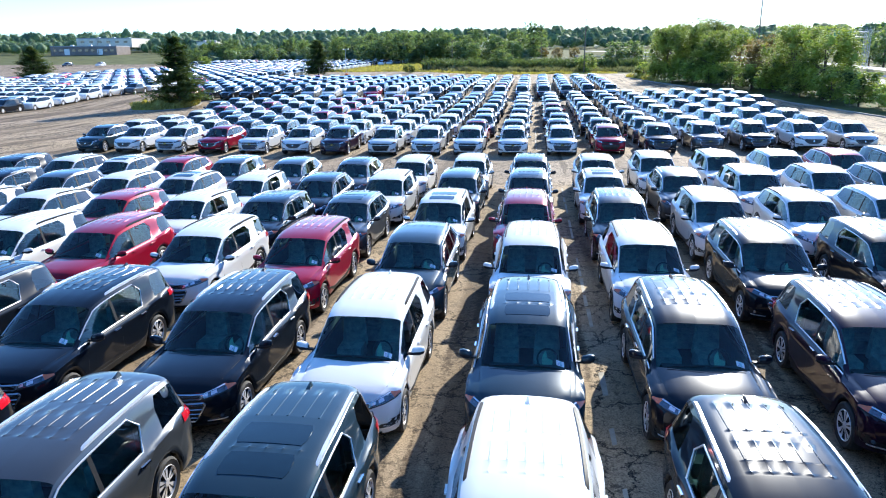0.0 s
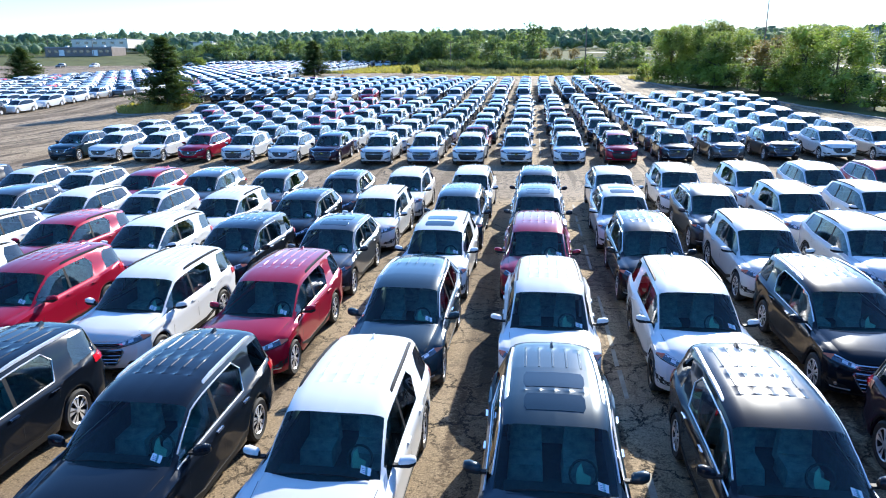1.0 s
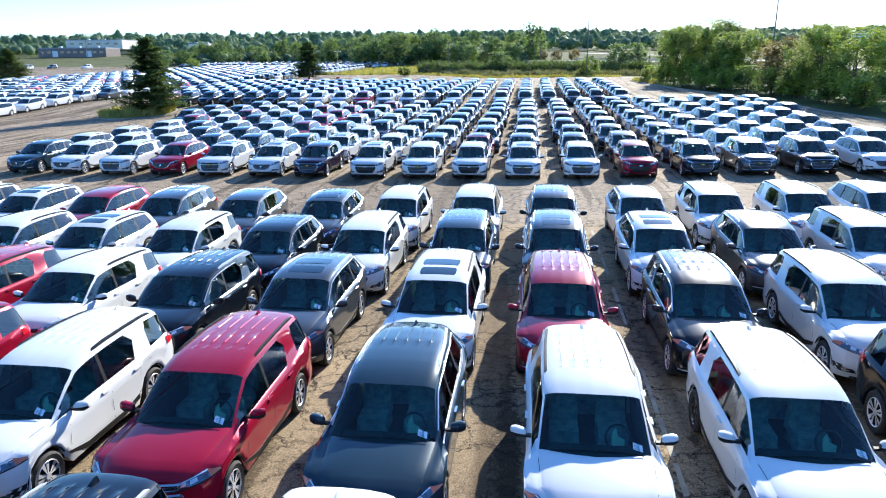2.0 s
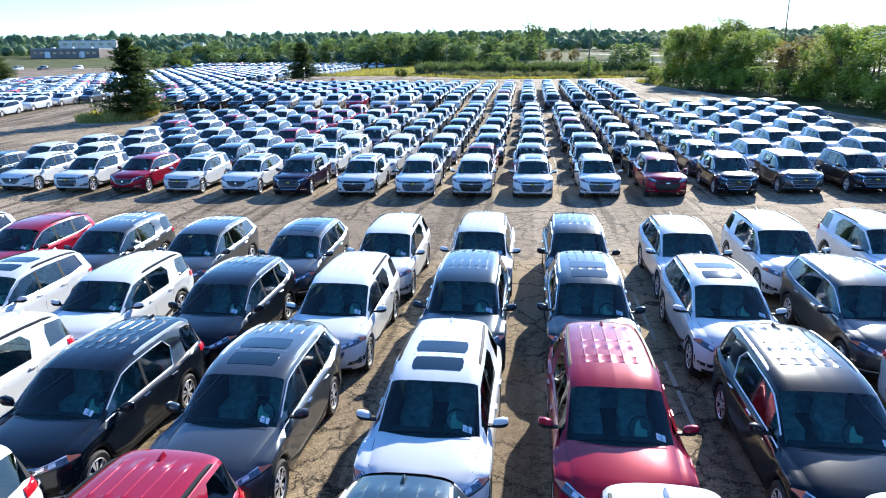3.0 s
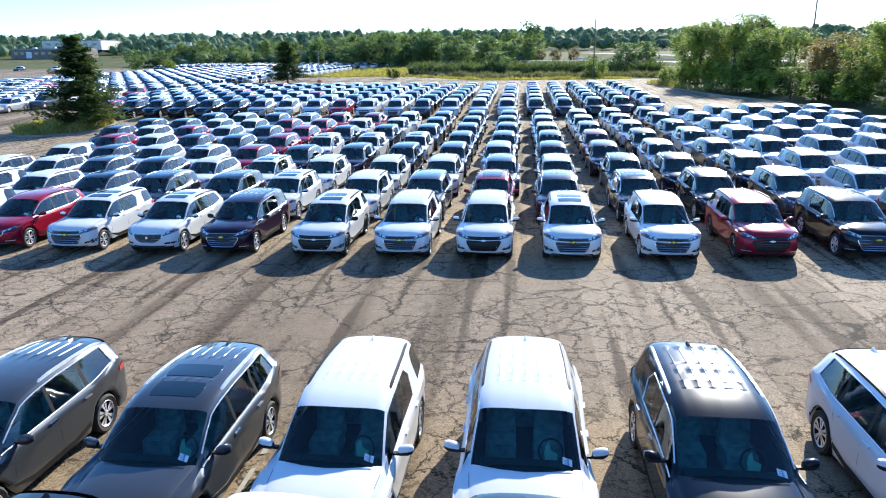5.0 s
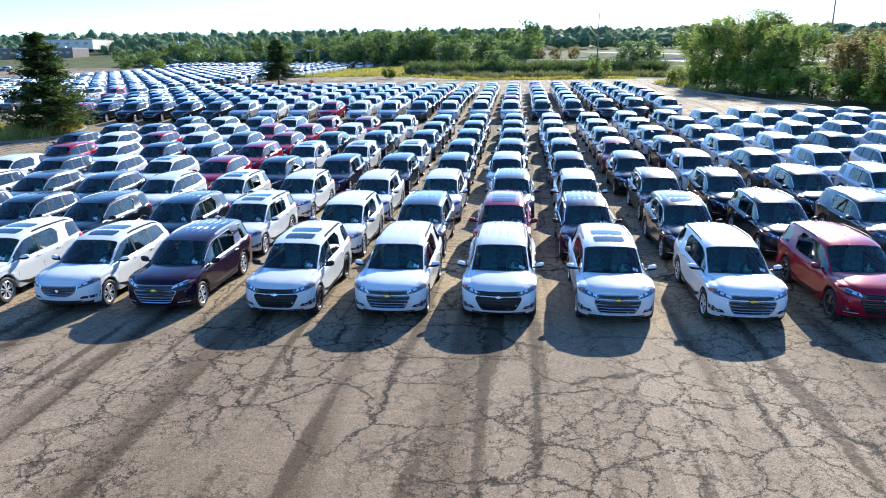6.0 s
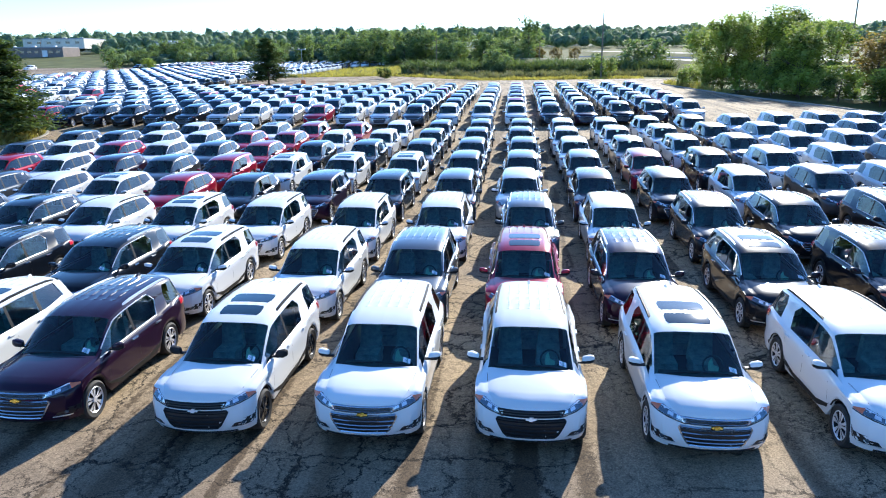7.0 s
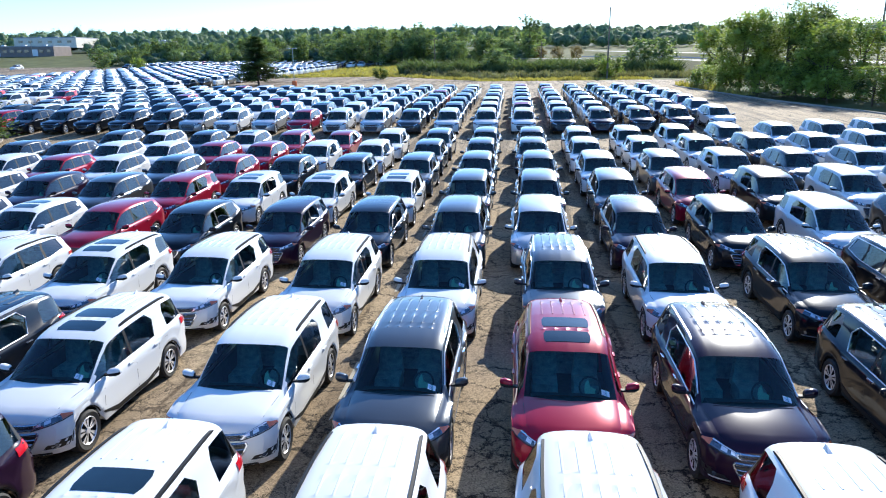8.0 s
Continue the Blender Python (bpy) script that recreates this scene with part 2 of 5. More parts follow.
def foliage(name, dark, light, trans=0.25):
    m, nodes, links, b = node_material(name)
    geo = nodes.new("ShaderNodeNewGeometry")
    info = nodes.new("ShaderNodeObjectInfo")
    n = noise_tex(nodes, links, 0.42, 3, 0.55, geo.outputs["Position"])
    patch_tone = nodes.new("ShaderNodeMapRange")         # whole sprays differ in tone
    patch_tone.inputs["From Min"].default_value = 0.34
    patch_tone.inputs["From Max"].default_value = 0.66
    links.new(n.outputs["Fac"], patch_tone.inputs["Value"])
    s = nodes.new("ShaderNodeMath")
    s.operation = "MULTIPLY_ADD"
    links.new(geo.outputs["Random Per Island"], s.inputs[0])
    s.inputs[1].default_value = 0.35
    links.new(patch_tone.outputs[0], s.inputs[2])
    s2 = nodes.new("ShaderNodeMath")
    s2.operation = "MULTIPLY_ADD"
    links.new(info.outputs["Random"], s2.inputs[0])
    s2.inputs[1].default_value = 0.25
    links.new(s.outputs[0], s2.inputs[2])
    r = ramp(nodes, links, s2.outputs[0], [(0.18, dark), (1.25, light)])
    r.color_ramp.elements[1].position = 1.0
    links.new(r.outputs[0], b.inputs["Base Color"])
    b.inputs["Roughness"].default_value = 0.7
    b.inputs["Specular IOR Level"].default_value = 0.12
    tl = nodes.new("ShaderNodeBsdfTranslucent")
    tint = mix_rgb(nodes, links, 1.0, r.outputs[0], (1.5, 1.55, 0.6), "MULTIPLY")
    links.new(tint, tl.inputs["Color"])
    mx = nodes.new("ShaderNodeMixShader")
    mx.inputs[0].default_value = trans
    links.new(b.outputs[0], mx.inputs[1])
    links.new(tl.outputs[0], mx.inputs[2])
    links.new(mx.outputs[0], nodes["Material Output"].inputs["Surface"])
    return m


ASPHALT = asphalt_material()
LEAF = foliage("broad_leaves", (0.034, 0.055, 0.025), (0.34, 0.41, 0.105), 0.37)
# lifted and bluer than the near leaves: light haze put into the base colour
LEAF_FAR_HAZED = foliage("hazed_far_leaves", (0.062, 0.100, 0.068), (0.25, 0.32, 0.15), 0.42)
# pale bluish base: aerial haze over the hills is painted into the leaf colour
LEAF_HILL_HAZED = foliage("hazed_hill_leaves", (0.075, 0.115, 0.092), (0.18, 0.25, 0.165), 0.4)
LEAF_RUST = foliage("rust_leaves", (0.08, 0.07, 0.03), (0.27, 0.20, 0.085), 0.4)
NEEDLE = foliage("pine_needles", (0.018, 0.038, 0.016), (0.11, 0.15, 0.05), 0.3)
GRASS = foliage("tall_grass", (0.125, 0.115, 0.042), (0.38, 0.33, 0.11), 0.38)
REED = foliage("reeds", (0.065, 0.078, 0.045), (0.24, 0.23, 0.15), 0.3)
SCRUB = foliage("dark_scrub", (0.035, 0.055, 0.028), (0.13, 0.17, 0.08), 0.3)
FLOOR = simple("forest_floor", (0.07, 0.11, 0.075), 0.95, vary=0.4, scale=0.05)
BARK = simple("bark", (0.11, 0.085, 0.06), 0.9, vary=0.35, scale=5, bump=0.5)
TURF = simple("rough_turf", (0.105, 0.112, 0.042), 0.95, vary=0.4, scale=0.15, bump=0.4)
TURF.node_tree.nodes["Principled BSDF"].inputs["Specular IOR Level"].default_value = 0.08
CONCRETE = simple("weathered_concrete", (0.27, 0.25, 0.21), 0.85, vary=0.2, scale=2.5, bump=0.2)
ROAD = simple("pale_highway_concrete", (0.40, 0.39, 0.37), 0.85, vary=0.12, scale=0.4)
LINE = simple("worn_line_paint", (0.36, 0.33, 0.26), 0.85, vary=0.35, scale=3.0)
STEEL = simple("galvanised_steel", (0.42, 0.43, 0.44), 0.45, 0.8, vary=0.15, scale=2)
WOODPOLE = simple("weathered_pole_wood", (0.20, 0.16, 0.12), 0.9, vary=0.3, scale=3)
WHITE_WALL = simple("white_metal_cladding", (0.74, 0.75, 0.76), 0.6, vary=0.08, scale=0.3)
SHED_WALL = simple("cream_cladding", (0.66, 0.62, 0.53), 0.7, vary=0.12, scale=0.3)
BRICK_WALL = simple("tan_block_wall", (0.20, 0.165, 0.15), 0.85, vary=0.2, scale=0.4)
ROOF_GREY = simple("grey_roofing", (0.30, 0.31, 0.33), 0.8, vary=0.15, scale=0.3)
PANE_FAR = simple("dark_building_pane", (0.03, 0.04, 0.05), 0.1, vary=0.2, coat=1.0)
SIGN_GREEN = simple("green_sign_face", (0.01, 0.23, 0.14), 0.5, vary=0.08)
ORANGE = simple("orange_plastic", (0.62, 0.14, 0.03), 0.5, vary=0.1)

# ---- helpers for things ----
def part(name, bm, material, parent=None, label="", smooth=40.0):
    me = bpy.data.meshes.new(name)
    bm.normal_update()
    bm.to_mesh(me)
    bm.free()
    for m in (material if isinstance(material, (list, tuple)) else [material]):
        me.materials.append(m)
    if smooth:
        me.shade_smooth()
        me.set_sharp_from_angle(angle=radians(smooth))
    ob = new(name, me)
    ob.parent = parent
    if label:
        tagged(ob, label)
    return ob


def empty(name, m=None):
    ob = new(name)
    ob.empty_display_size = 0.3
    if m is not None:
        ob.matrix_basis = m
    return ob


def add_box(bm, centre, size, mat=0, turn=0.0, taper=1.0):
    """A box; taper narrows its top."""
    cx, cy, cz = centre
    c, s = math.cos(turn), math.sin(turn)
    vs = []
    for dz in (-0.5, 0.5):
        k = taper if dz > 0 else 1.0
        for dx, dy in ((-0.5, -0.5), (0.5, -0.5), (0.5, 0.5), (-0.5, 0.5)):
            x, y = dx * size[0] * k, dy * size[1] * k
            vs.append(bm.verts.new((cx + c * x - s * y, cy + s * x + c * y, cz + dz * size[2])))
    for f in ((3, 2, 1, 0), (4, 5, 6, 7), (0, 1, 5, 4), (1, 2, 6, 5), (2, 3, 7, 6), (3, 0, 4, 7)):
        bm.faces.new([vs[i] for i in f]).material_index = mat
    return vs


def add_tube(bm, path, radii, sides=6, mat=0, cap=True):
    """A tube along a path of points with a radius at each."""
    rings = []
    for i, p in enumerate(path):
        a, b = Vector(path[max(i - 1, 0)]), Vector(path[min(i + 1, len(path) - 1)])
        d = (b - a).normalized()
        u = d.orthogonal().normalized() if abs(d.z) > 0.95 else d.cross(Vector((0, 0, 1))).normalized()
        v = d.cross(u)
        r = radii[i] if isinstance(radii, (list, tuple)) else radii
        rings.append([bm.verts.new(Vector(p) + r * (math.cos(t) * u + math.sin(t) * v)) for t in (2 * math.pi * k / sides for k in range(sides))])
    for a, b in zip(rings, rings[1:]):
        for k in range(sides):
            bm.faces.new((a[k], a[(k + 1) % sides], b[(k + 1) % sides], b[k])).material_index = mat
    if cap:
        bm.faces.new(rings[0][::-1]).material_index = mat
        bm.faces.new(rings[-1]).material_index = mat


# ---- ground ----
def gz(y, x=0.0):
    """Height of the ground: level round the near rows, then a gentle rise to the north that starts later in the west."""
    rise = float(np.interp(y, [-1000, 60, 66.75, 72.5, 78.3, 84.2, 90, 101, 106.5, 112, 117.5, 123, 134, 150, 175, 200, 280, 330, 380, 400, 520, 650, 800, 1000], [0, 0, .08, .19, .30, .40, .48, 1.03, 1.26, 1.43, 1.58, 1.70, 1.90, 2.25, 2.65, 3.05, 4.7, 7.2, 10.0, 10.6, 14.5, 20, 26, 27]))
    dip = float(np.interp(y, [60, 78, 101, 130, 175], [0, .10, .25, .20, 0]))
    hollow = float(np.interp(y, [20, 27, 34, 42, 50], [0, .28, .28, .14, .05])) * min(1.0, max(0.0, (-2 - x) / 8))   # towards a drain in the west
    fall = .033 * min(16.0, max(0.0, x)) * float(np.interp(y, [92, 125], [1, .25]))      # the lot drains from east to west
    sag = .2 * min(1.0, max(0.0, (-6 - x) / 12)) * float(np.interp(y, [50, 66.75, 90, 101], [0, 1, 1, 0]))
    return rise + fall - sag - hollow - dip * min(1.0, max(0.0, (-44 - x) / 18))


YS = [-400, -60, 0, 40, 60, 66.75, 72.5, 78.3, 84.2, 90, 101, 106.5, 112, 117.5, 123, 134, 150, 162, 175, 200, 240, 280, 330, 380, 400, 450, 520, 600, 650, 720, 800, 1000, 1600, 3200]


def make_ground():
    bm = bmesh.new()
    xs = [-3000, -800, -400, -230, -150, -62, -44, 0, 16, 40, 80, 200, 500, 3000]
    low = lambda x, y: 0.6 if -150 <= x <= 16 and y < 165 else 0.06
    grid = [[bm.verts.new((x, y, gz(y, x) - low(x, y))) for x in xs] for y in YS]
    for a, b in zip(grid, grid[1:]):
        for i in range(len(xs) - 1):
            bm.faces.new((a[i], a[i + 1], b[i + 1], b[i])).material_index = 1 if a[i].co.y > 515 else 0
    return tagged(part("ground", bm, [TURF, FLOOR]), "rough yellow-green turf running to the wooded horizon", "ground", kind="structure")


def lot_right(y):
    return float(np.interp(y, [-60, 40, 71, 87, 106, 120, 130, 146, 155, 159, 163, 170], [37, 36, 33, 30.9, 27.6, 24.6, 22.6, 20.1, 18.8, 19, 30, 60]))


def lot_left(y):
    return float(np.interp(y, [-60, 100, 200, 300], [-160, -200, -250, -260]))


def make_lot():
    bm = bmesh.new()
    ys = [-60, -20, 20, 27, 34, 42, 50, 60, 66.75, 72.5, 78.3, 84.2, 90, 95, 101, 106.5, 112, 117.5, 123, 130, 134, 140, 146, 150, 155, 159, 163, 170, 175, 179]
    grid = []
    for y in ys:
        a, b = lot_left(y), lot_right(y)
        line = [a, -150, -110, -80, -62, -56, -50, -44, -30, -18, -10, -6, -2, 0, 8, 16, b]
        grid.append([bm.verts.new((x, y, gz(y, x))) for x in line])
    for a, b in zip(grid, grid[1:]):
        for i in range(len(a) - 1):
            bm.faces.new((a[i], a[i + 1], b[i + 1], b[i]))
    # far lot on the rise to the north-west
    ys = [179, 200, 240, 280, 289]
    grid = []
    for y in ys:
        a, b = -260, -58 - 0.08 * (y - 179)
        grid.append([bm.verts.new((a + (b - a) * k / 4, y, gz(y))) for k in range(5)])
    for a, b in zip(grid, grid[1:]):
        for i in range(4):
            bm.faces.new((a[i], a[i + 1], b[i + 1], b[i]))
    # apron behind the far block
    edge = [[(-58.0, 179), (-35, 179), (-12, 179)], [(-58.8, 190), (-35, 190), (-20, 188)], [(-59.7, 200), (-36, 204), (-30, 200)]]
    grid = [[bm.verts.new((x, y, gz(y))) for x, y in r] for r in edge]
    for a, b in zip(grid, grid[1:]):
        for i in range(2):
            bm.faces.new((a[i], a[i + 1], b[i + 1], b[i]))
    return tagged(part("pavement", bm, ASPHALT), "cracked sun-bleached asphalt of the storage lot", "pavement", kind="structure")


make_ground()
make_lot()


def make_kerb():
    """Concrete kerb along the lot's wooded side, a real step with a rounded nose."""
    bm = bmesh.new()
    prof = [(0.0, -0.05), (0.0, 0.09), (0.03, 0.13), (0.15, 0.14), (0.15, -0.05)]
    ys = [20, 30, 40, 50, 60, 66.75, 71, 78.3, 84.2, 87, 90, 95, 101, 106, 112, 117.5, 120, 123, 130, 134, 140, 146, 150, 155, 159]
    rings = [[bm.verts.new((lot_right(y) + dx, y, gz(y, 20) + dz)) for dx, dz in prof] for y in ys]
    for a, b in zip(rings, rings[1:]):
        for i in range(len(prof) - 1):
            bm.faces.new((a[i], b[i], b[i + 1], a[i + 1]))
    return tagged(part("kerb", bm, CONCRETE), "weathered concrete kerb at the edge of the asphalt", "kerb", kind="structure")


make_kerb()


def make_stall_line(x, y0, y1, k):
    """A worn painted stall line: short uneven runs with gaps where the paint has gone."""
    rng = random.Random(900 + k)
    bm = bmesh.new()
    y = y0
    while y < y1:
        run = rng.uniform(0.5, 2.2)
        w = rng.uniform(0.07, 0.10)
        e = rng.uniform(-0.02, 0.02)
        top = min(y + run, y1)
        z = max(gz(y, x), gz(top, x)) + 0.006
        vs = [bm.verts.new((x + e + sx * w / 2 + rng.uniform(-.012, .012), yy, z)) for sx, yy in ((-1, y), (1, y + .05), (1, top), (-1, top - .04))]
        bm.faces.new(vs)
        y += run + rng.choice((0.15, 0.4, 1.2, 2.5))
    return tagged(part("stall_line", bm, LINE), "worn pale painted stall line on the asphalt", "marking", "stall lines", "structure")


for k in (-3, 0):
    make_stall_line(1.5 + 3.04 * k, 4.0, 35.0, k)
for k in (-6, -2, 1):
    make_stall_line(-2.8 + 3.02 * k, 51.0, 92.0, 40 + k)

# ---- cars ----
# A car stands with its nose towards -y, its origin on the ground under its middle.
AXLES, HUB, TYRE_R = (-1.62, 1.45), 0.37, 0.375
FINE = [-2.50, -2.475, -2.43, -2.38, -2.3, -2.2, -2.14, -2.09, -2.045, -1.95, -1.79, -1.62, -1.45, -1.38, -1.29, -1.195, -1.03, -0.8, -0.65, -0.5, -0.38, -0.2, -0.06,
        0.10, 0.18, 0.5, 0.8, 0.92, 1.025, 1.12, 1.2, 1.28, 1.45, 1.62, 1.78, 1.875, 1.92, 2.06, 2.2, 2.31, 2.42, 2.51, 2.58]
COARSE = [-2.50, -2.38, -2.09, -1.62, -1.38, -1.195, -0.8, -0.5, 0.10, 0.18, 0.8, 1.025, 1.12, 1.62, 1.92, 2.31, 2.51, 2.58]
SHAPES = {
    "crossover": dict(
        top=[(-2.50, .915), (-2.475, .95), (-2.43, .98), (-2.38, 1.0), (-2.2, 1.035), (-1.8, 1.085), (-1.38, 1.125), (-.5, 1.635), (-.38, 1.668), (-.2, 1.70), (-.06, 1.718), (.18, 1.738), (.5, 1.752), (1.1, 1.752), (1.7, 1.732), (2.2, 1.69), (2.31, 1.665), (2.42, 1.42), (2.51, 1.14), (2.58, .99)],
        belt=[(-2.50, .84), (-2.38, .915), (-2.1, .975), (-1.6, 1.02), (-1.2, 1.06), (0, 1.09), (1.2, 1.13), (2.2, 1.20), (2.42, 1.15), (2.58, .92)],
        wide=[(-2.50, .82), (-2.38, .92), (-2.1, .965), (-1.62, .99), (-1.0, .965), (0, .965), (1.45, .995), (2.1, .975), (2.42, .93), (2.58, .86)],
        edge=[(-2.50, .58), (-2.38, .66), (-2.1, .73), (-1.38, .78), (-.5, .695), (.2, .715), (1.2, .705), (2.2, .655), (2.31, .645), (2.42, .67), (2.58, .66)],
        front=(-1.195, 0.10), rear=(0.18, 1.025), quarter=(1.62, 2.31)),
    "touring": dict(
        top=[(-2.50, .86), (-2.475, .905), (-2.43, .945), (-2.38, .975), (-2.2, 1.02), (-1.8, 1.078), (-1.38, 1.125), (-.5, 1.62), (-.38, 1.655), (-.2, 1.69), (-.06, 1.71), (.18, 1.73), (.5, 1.742), (1.1, 1.73), (1.7, 1.69), (2.2, 1.61), (2.31, 1.58), (2.42, 1.38), (2.51, 1.13), (2.58, .97)],
        belt=[(-2.50, .77), (-2.38, .87), (-2.1, .955), (-1.6, 1.02), (-1.2, 1.07), (0, 1.09), (1.2, 1.14), (1.9, 1.25), (2.2, 1.30), (2.42, 1.16), (2.58, .90)],
        wide=[(-2.50, .78), (-2.38, .89), (-2.1, .96), (-1.62, .995), (-1.0, .965), (0, .965), (1.45, 1.0), (2.1, .96), (2.42, .89), (2.58, .81)],
        edge=[(-2.50, .54), (-2.38, .62), (-2.1, .70), (-1.38, .78), (-.5, .68), (.2, .70), (1.2, .685), (2.2, .60), (2.31, .59), (2.42, .62), (2.58, .61)],
        front=(-1.195, 0.10), rear=(0.18, 1.025), quarter=(1.12, 1.92)),
}
BELT, MIDPANE, PANETOP, EAVE, CREST = 8, 9, 10, 11, 15     # points of a half section, sill to ridge


def arch(y):
    z = 0.27
    for c in AXLES:
        d = 0.435 ** 2 - (y - c) ** 2
        if d > 0:
            z = max(z, HUB + math.sqrt(d))
    return z


def ramp01(v):
    return min(1.0, max(0.0, v))


def tri(y, centre, reach):
    return max(0.0, 1 - abs(y - centre) / reach)


def bow(x, y, z):
    """How far a point of the nose or tail is swept back: rounded corners in plan, a raked face in profile."""
    k = (abs(x) / .95) ** 2.4
    nose = ramp01((-1.95 - y) / .55)
    rake = float(np.interp(z, [.2, .3, .42, .55, .72, .85, .98], [.14, .085, .02, 0, .02, .06, .11]))
    return nose * (.30 * k + rake) - .15 * k * ramp01((y - 1.95) / .63)


def section(shape, y):
    """Half a cross-section of the body, from the sill up to the middle of the roof or hood."""
    at = lambda key: float(np.interp(y, [p[0] for p in shape[key]], [p[1] for p in shape[key]]))
    w, belt, zt, we, zb = at("wide"), at("belt"), at("top"), at("edge"), arch(y)
    drop = 0.082 if -0.7 < y < 2.35 else 0.06
    ze = max(zt - drop, belt + 0.015)
    up = lambda f: zb + f * (belt - zb)
    sx, sz = w - .085, belt
    over = lambda f: (sx + f * (we + .02 - sx), sz + f * (ze - .005 - sz))
    pts = [(w - .25, zb + .02), (w - .035, zb), (w - .006, up(.16)), (w, up(.30)), (w - .016, up(.50)), (w + .005, up(.70)), (w - .004, up(.86)), (w - .03, belt - .04), (sx, sz),
           over(.60), over(.90), (we, ze), (we * .93, ze + .36 * (zt - ze)), (we * .78, ze + .68 * (zt - ze)), (we * .45, ze + .93 * (zt - ze)), (0.0, zt)]
    hexed = "crossover" if shape["quarter"][0] > 1.5 else "touring"
    out = []
    for i, (x, z) in enumerate(pts):
        if i >= 14 and y < -1.38:                    # power bulge of the hood
            z += (.020, .006)[i - 14] * ramp01((-1.38 - y) / .25) * ramp01((y + 2.48) / .3)
        dy = bow(x, y, z)
        if i >= MIDPANE:                             # bowed windscreen, leaning pillars
            dy += .20 * (abs(x) / .75) ** 2 * (ramp01((y + 1.88) / .5) - ramp01((y + 1.38) / 1.5))
        if hexed == "crossover":                     # pointed end of the door glass, raked rear quarter pane
            dy += {MIDPANE: .14 * tri(y, 1.025, .36), PANETOP: -.05 * tri(y, 1.025, .3) + .10 * tri(y, 1.62, .40), BELT: -.05 * tri(y, 1.62, .40)}.get(i, 0.0)
        elif i in (PANETOP, EAVE):
            dy += .08 * tri(y, 1.10, .5)
        out.append((x, y + dy, z))
    return out


def window_of(shape, y0, y1):
    """Which side window lies between two stations."""
    for key in ("front", "rear", "quarter"):
        a, b = shape[key]
        if y0 >= a - 1e-6 and y1 <= b + 1e-6:
            return key
    return None


def loft(kind, stations, idx=tuple(range(16))):
    """The body as groups of faces: painted shell, hood, roof and each pane, in shared vertices per group."""
    shape = SHAPES[kind]
    secs = [[section(shape, y)[i] for i in idx] for y in stations]
    n = len(idx)
    groups = {}

    def quad(group, pts):
        groups.setdefault(group, []).append(pts)

    for s in range(len(stations) - 1):
        y0, y1 = stations[s], stations[s + 1]
        mid = (y0 + y1) / 2
        for j in range(n - 1):
            i = idx[j]
            for side in (1, -1):
                q = [secs[s][j], secs[s + 1][j], secs[s + 1][j + 1], secs[s][j + 1]]
                q = [(side * x, y, z) for x, y, z in (q if side == 1 else q[::-1])]
                name = "left" if side == 1 else "right"
                g = "body"
                band = BELT <= i < PANETOP
                if band and window_of(shape, y0, y1):
                    g = window_of(shape, y0, y1) + "_" + name
                elif band and (0.05 < mid < 0.25 or 2.31 < mid < 2.5 or (kind == "touring" and 1.02 < mid < 1.13)):
                    g = "pillar"
                elif i >= EAVE and -1.3801 <= y0 and y1 <= -.4999:
                    g = "windshield"
                elif i >= EAVE and 2.305 <= y0 and y1 <= 2.5101:
                    g = "rear_window"
                elif i >= EAVE and y1 <= -1.3799:
                    g = "hood"
                elif i >= EAVE and y0 >= -.5001 and y1 <= 2.3101:
                    g = "roof"
                quad(g, q)
    us = [-1, -.9, -.75, -.55, -.3, 0, .3, .55, .75, .9, 1] if len(idx) > 10 else [-1, 0, 1]
    y = stations[0]                                  # raked and rounded nose
    for j in range(n - 1):
        a, b = secs[0][j], secs[0][j + 1]
        spot = lambda p, u: (p[0] * u, y + bow(p[0] * u, y, p[2]), p[2])
        for u, v in zip(us, us[1:]):
            quad("body", [spot(a, v), spot(b, v), spot(b, u), spot(a, u)][::-1])
    for j in range(n - 1):                           # tail
        a, b = secs[-1][j], secs[-1][j + 1]
        q = [(a[0], a[1], a[2]), (b[0], b[1], b[2]), (-b[0], b[1], b[2]), (-a[0], a[1], a[2])]
        quad("body", (q if abs(b[0]) > 1e-6 else [q[0], q[1], q[3]])[::-1])
    return groups


def mesh_of(quads, mat=0, bm=None):
    bm = bm or bmesh.new()
    seen = {}
    for q in quads:
        vs = []
        for p in q:
            key = (round(p[0], 4), round(p[1], 4), round(p[2], 4))
            if key not in seen:
                seen[key] = bm.verts.new(p)
            if seen[key] not in vs:
                vs.append(seen[key])
        if len(vs) > 2:
            try:
                bm.faces.new(vs).material_index = mat
            except ValueError:
                pass
    return bm


from mathutils.bvhtree import BVHTree


def skin(kind):
    quads = [q for g in loft(kind, FINE).values() for q in g]
    bm = mesh_of(quads)
    tree = BVHTree.FromBMesh(bm)
    bm.free()
    return tree


def cast(tree, origin, way, lift):
    hit = tree.ray_cast(Vector(origin), Vector(way))[0]
    if hit is None:
        hit = tree.find_nearest(Vector(origin))[0]
    return hit - Vector(way).normalized() * lift


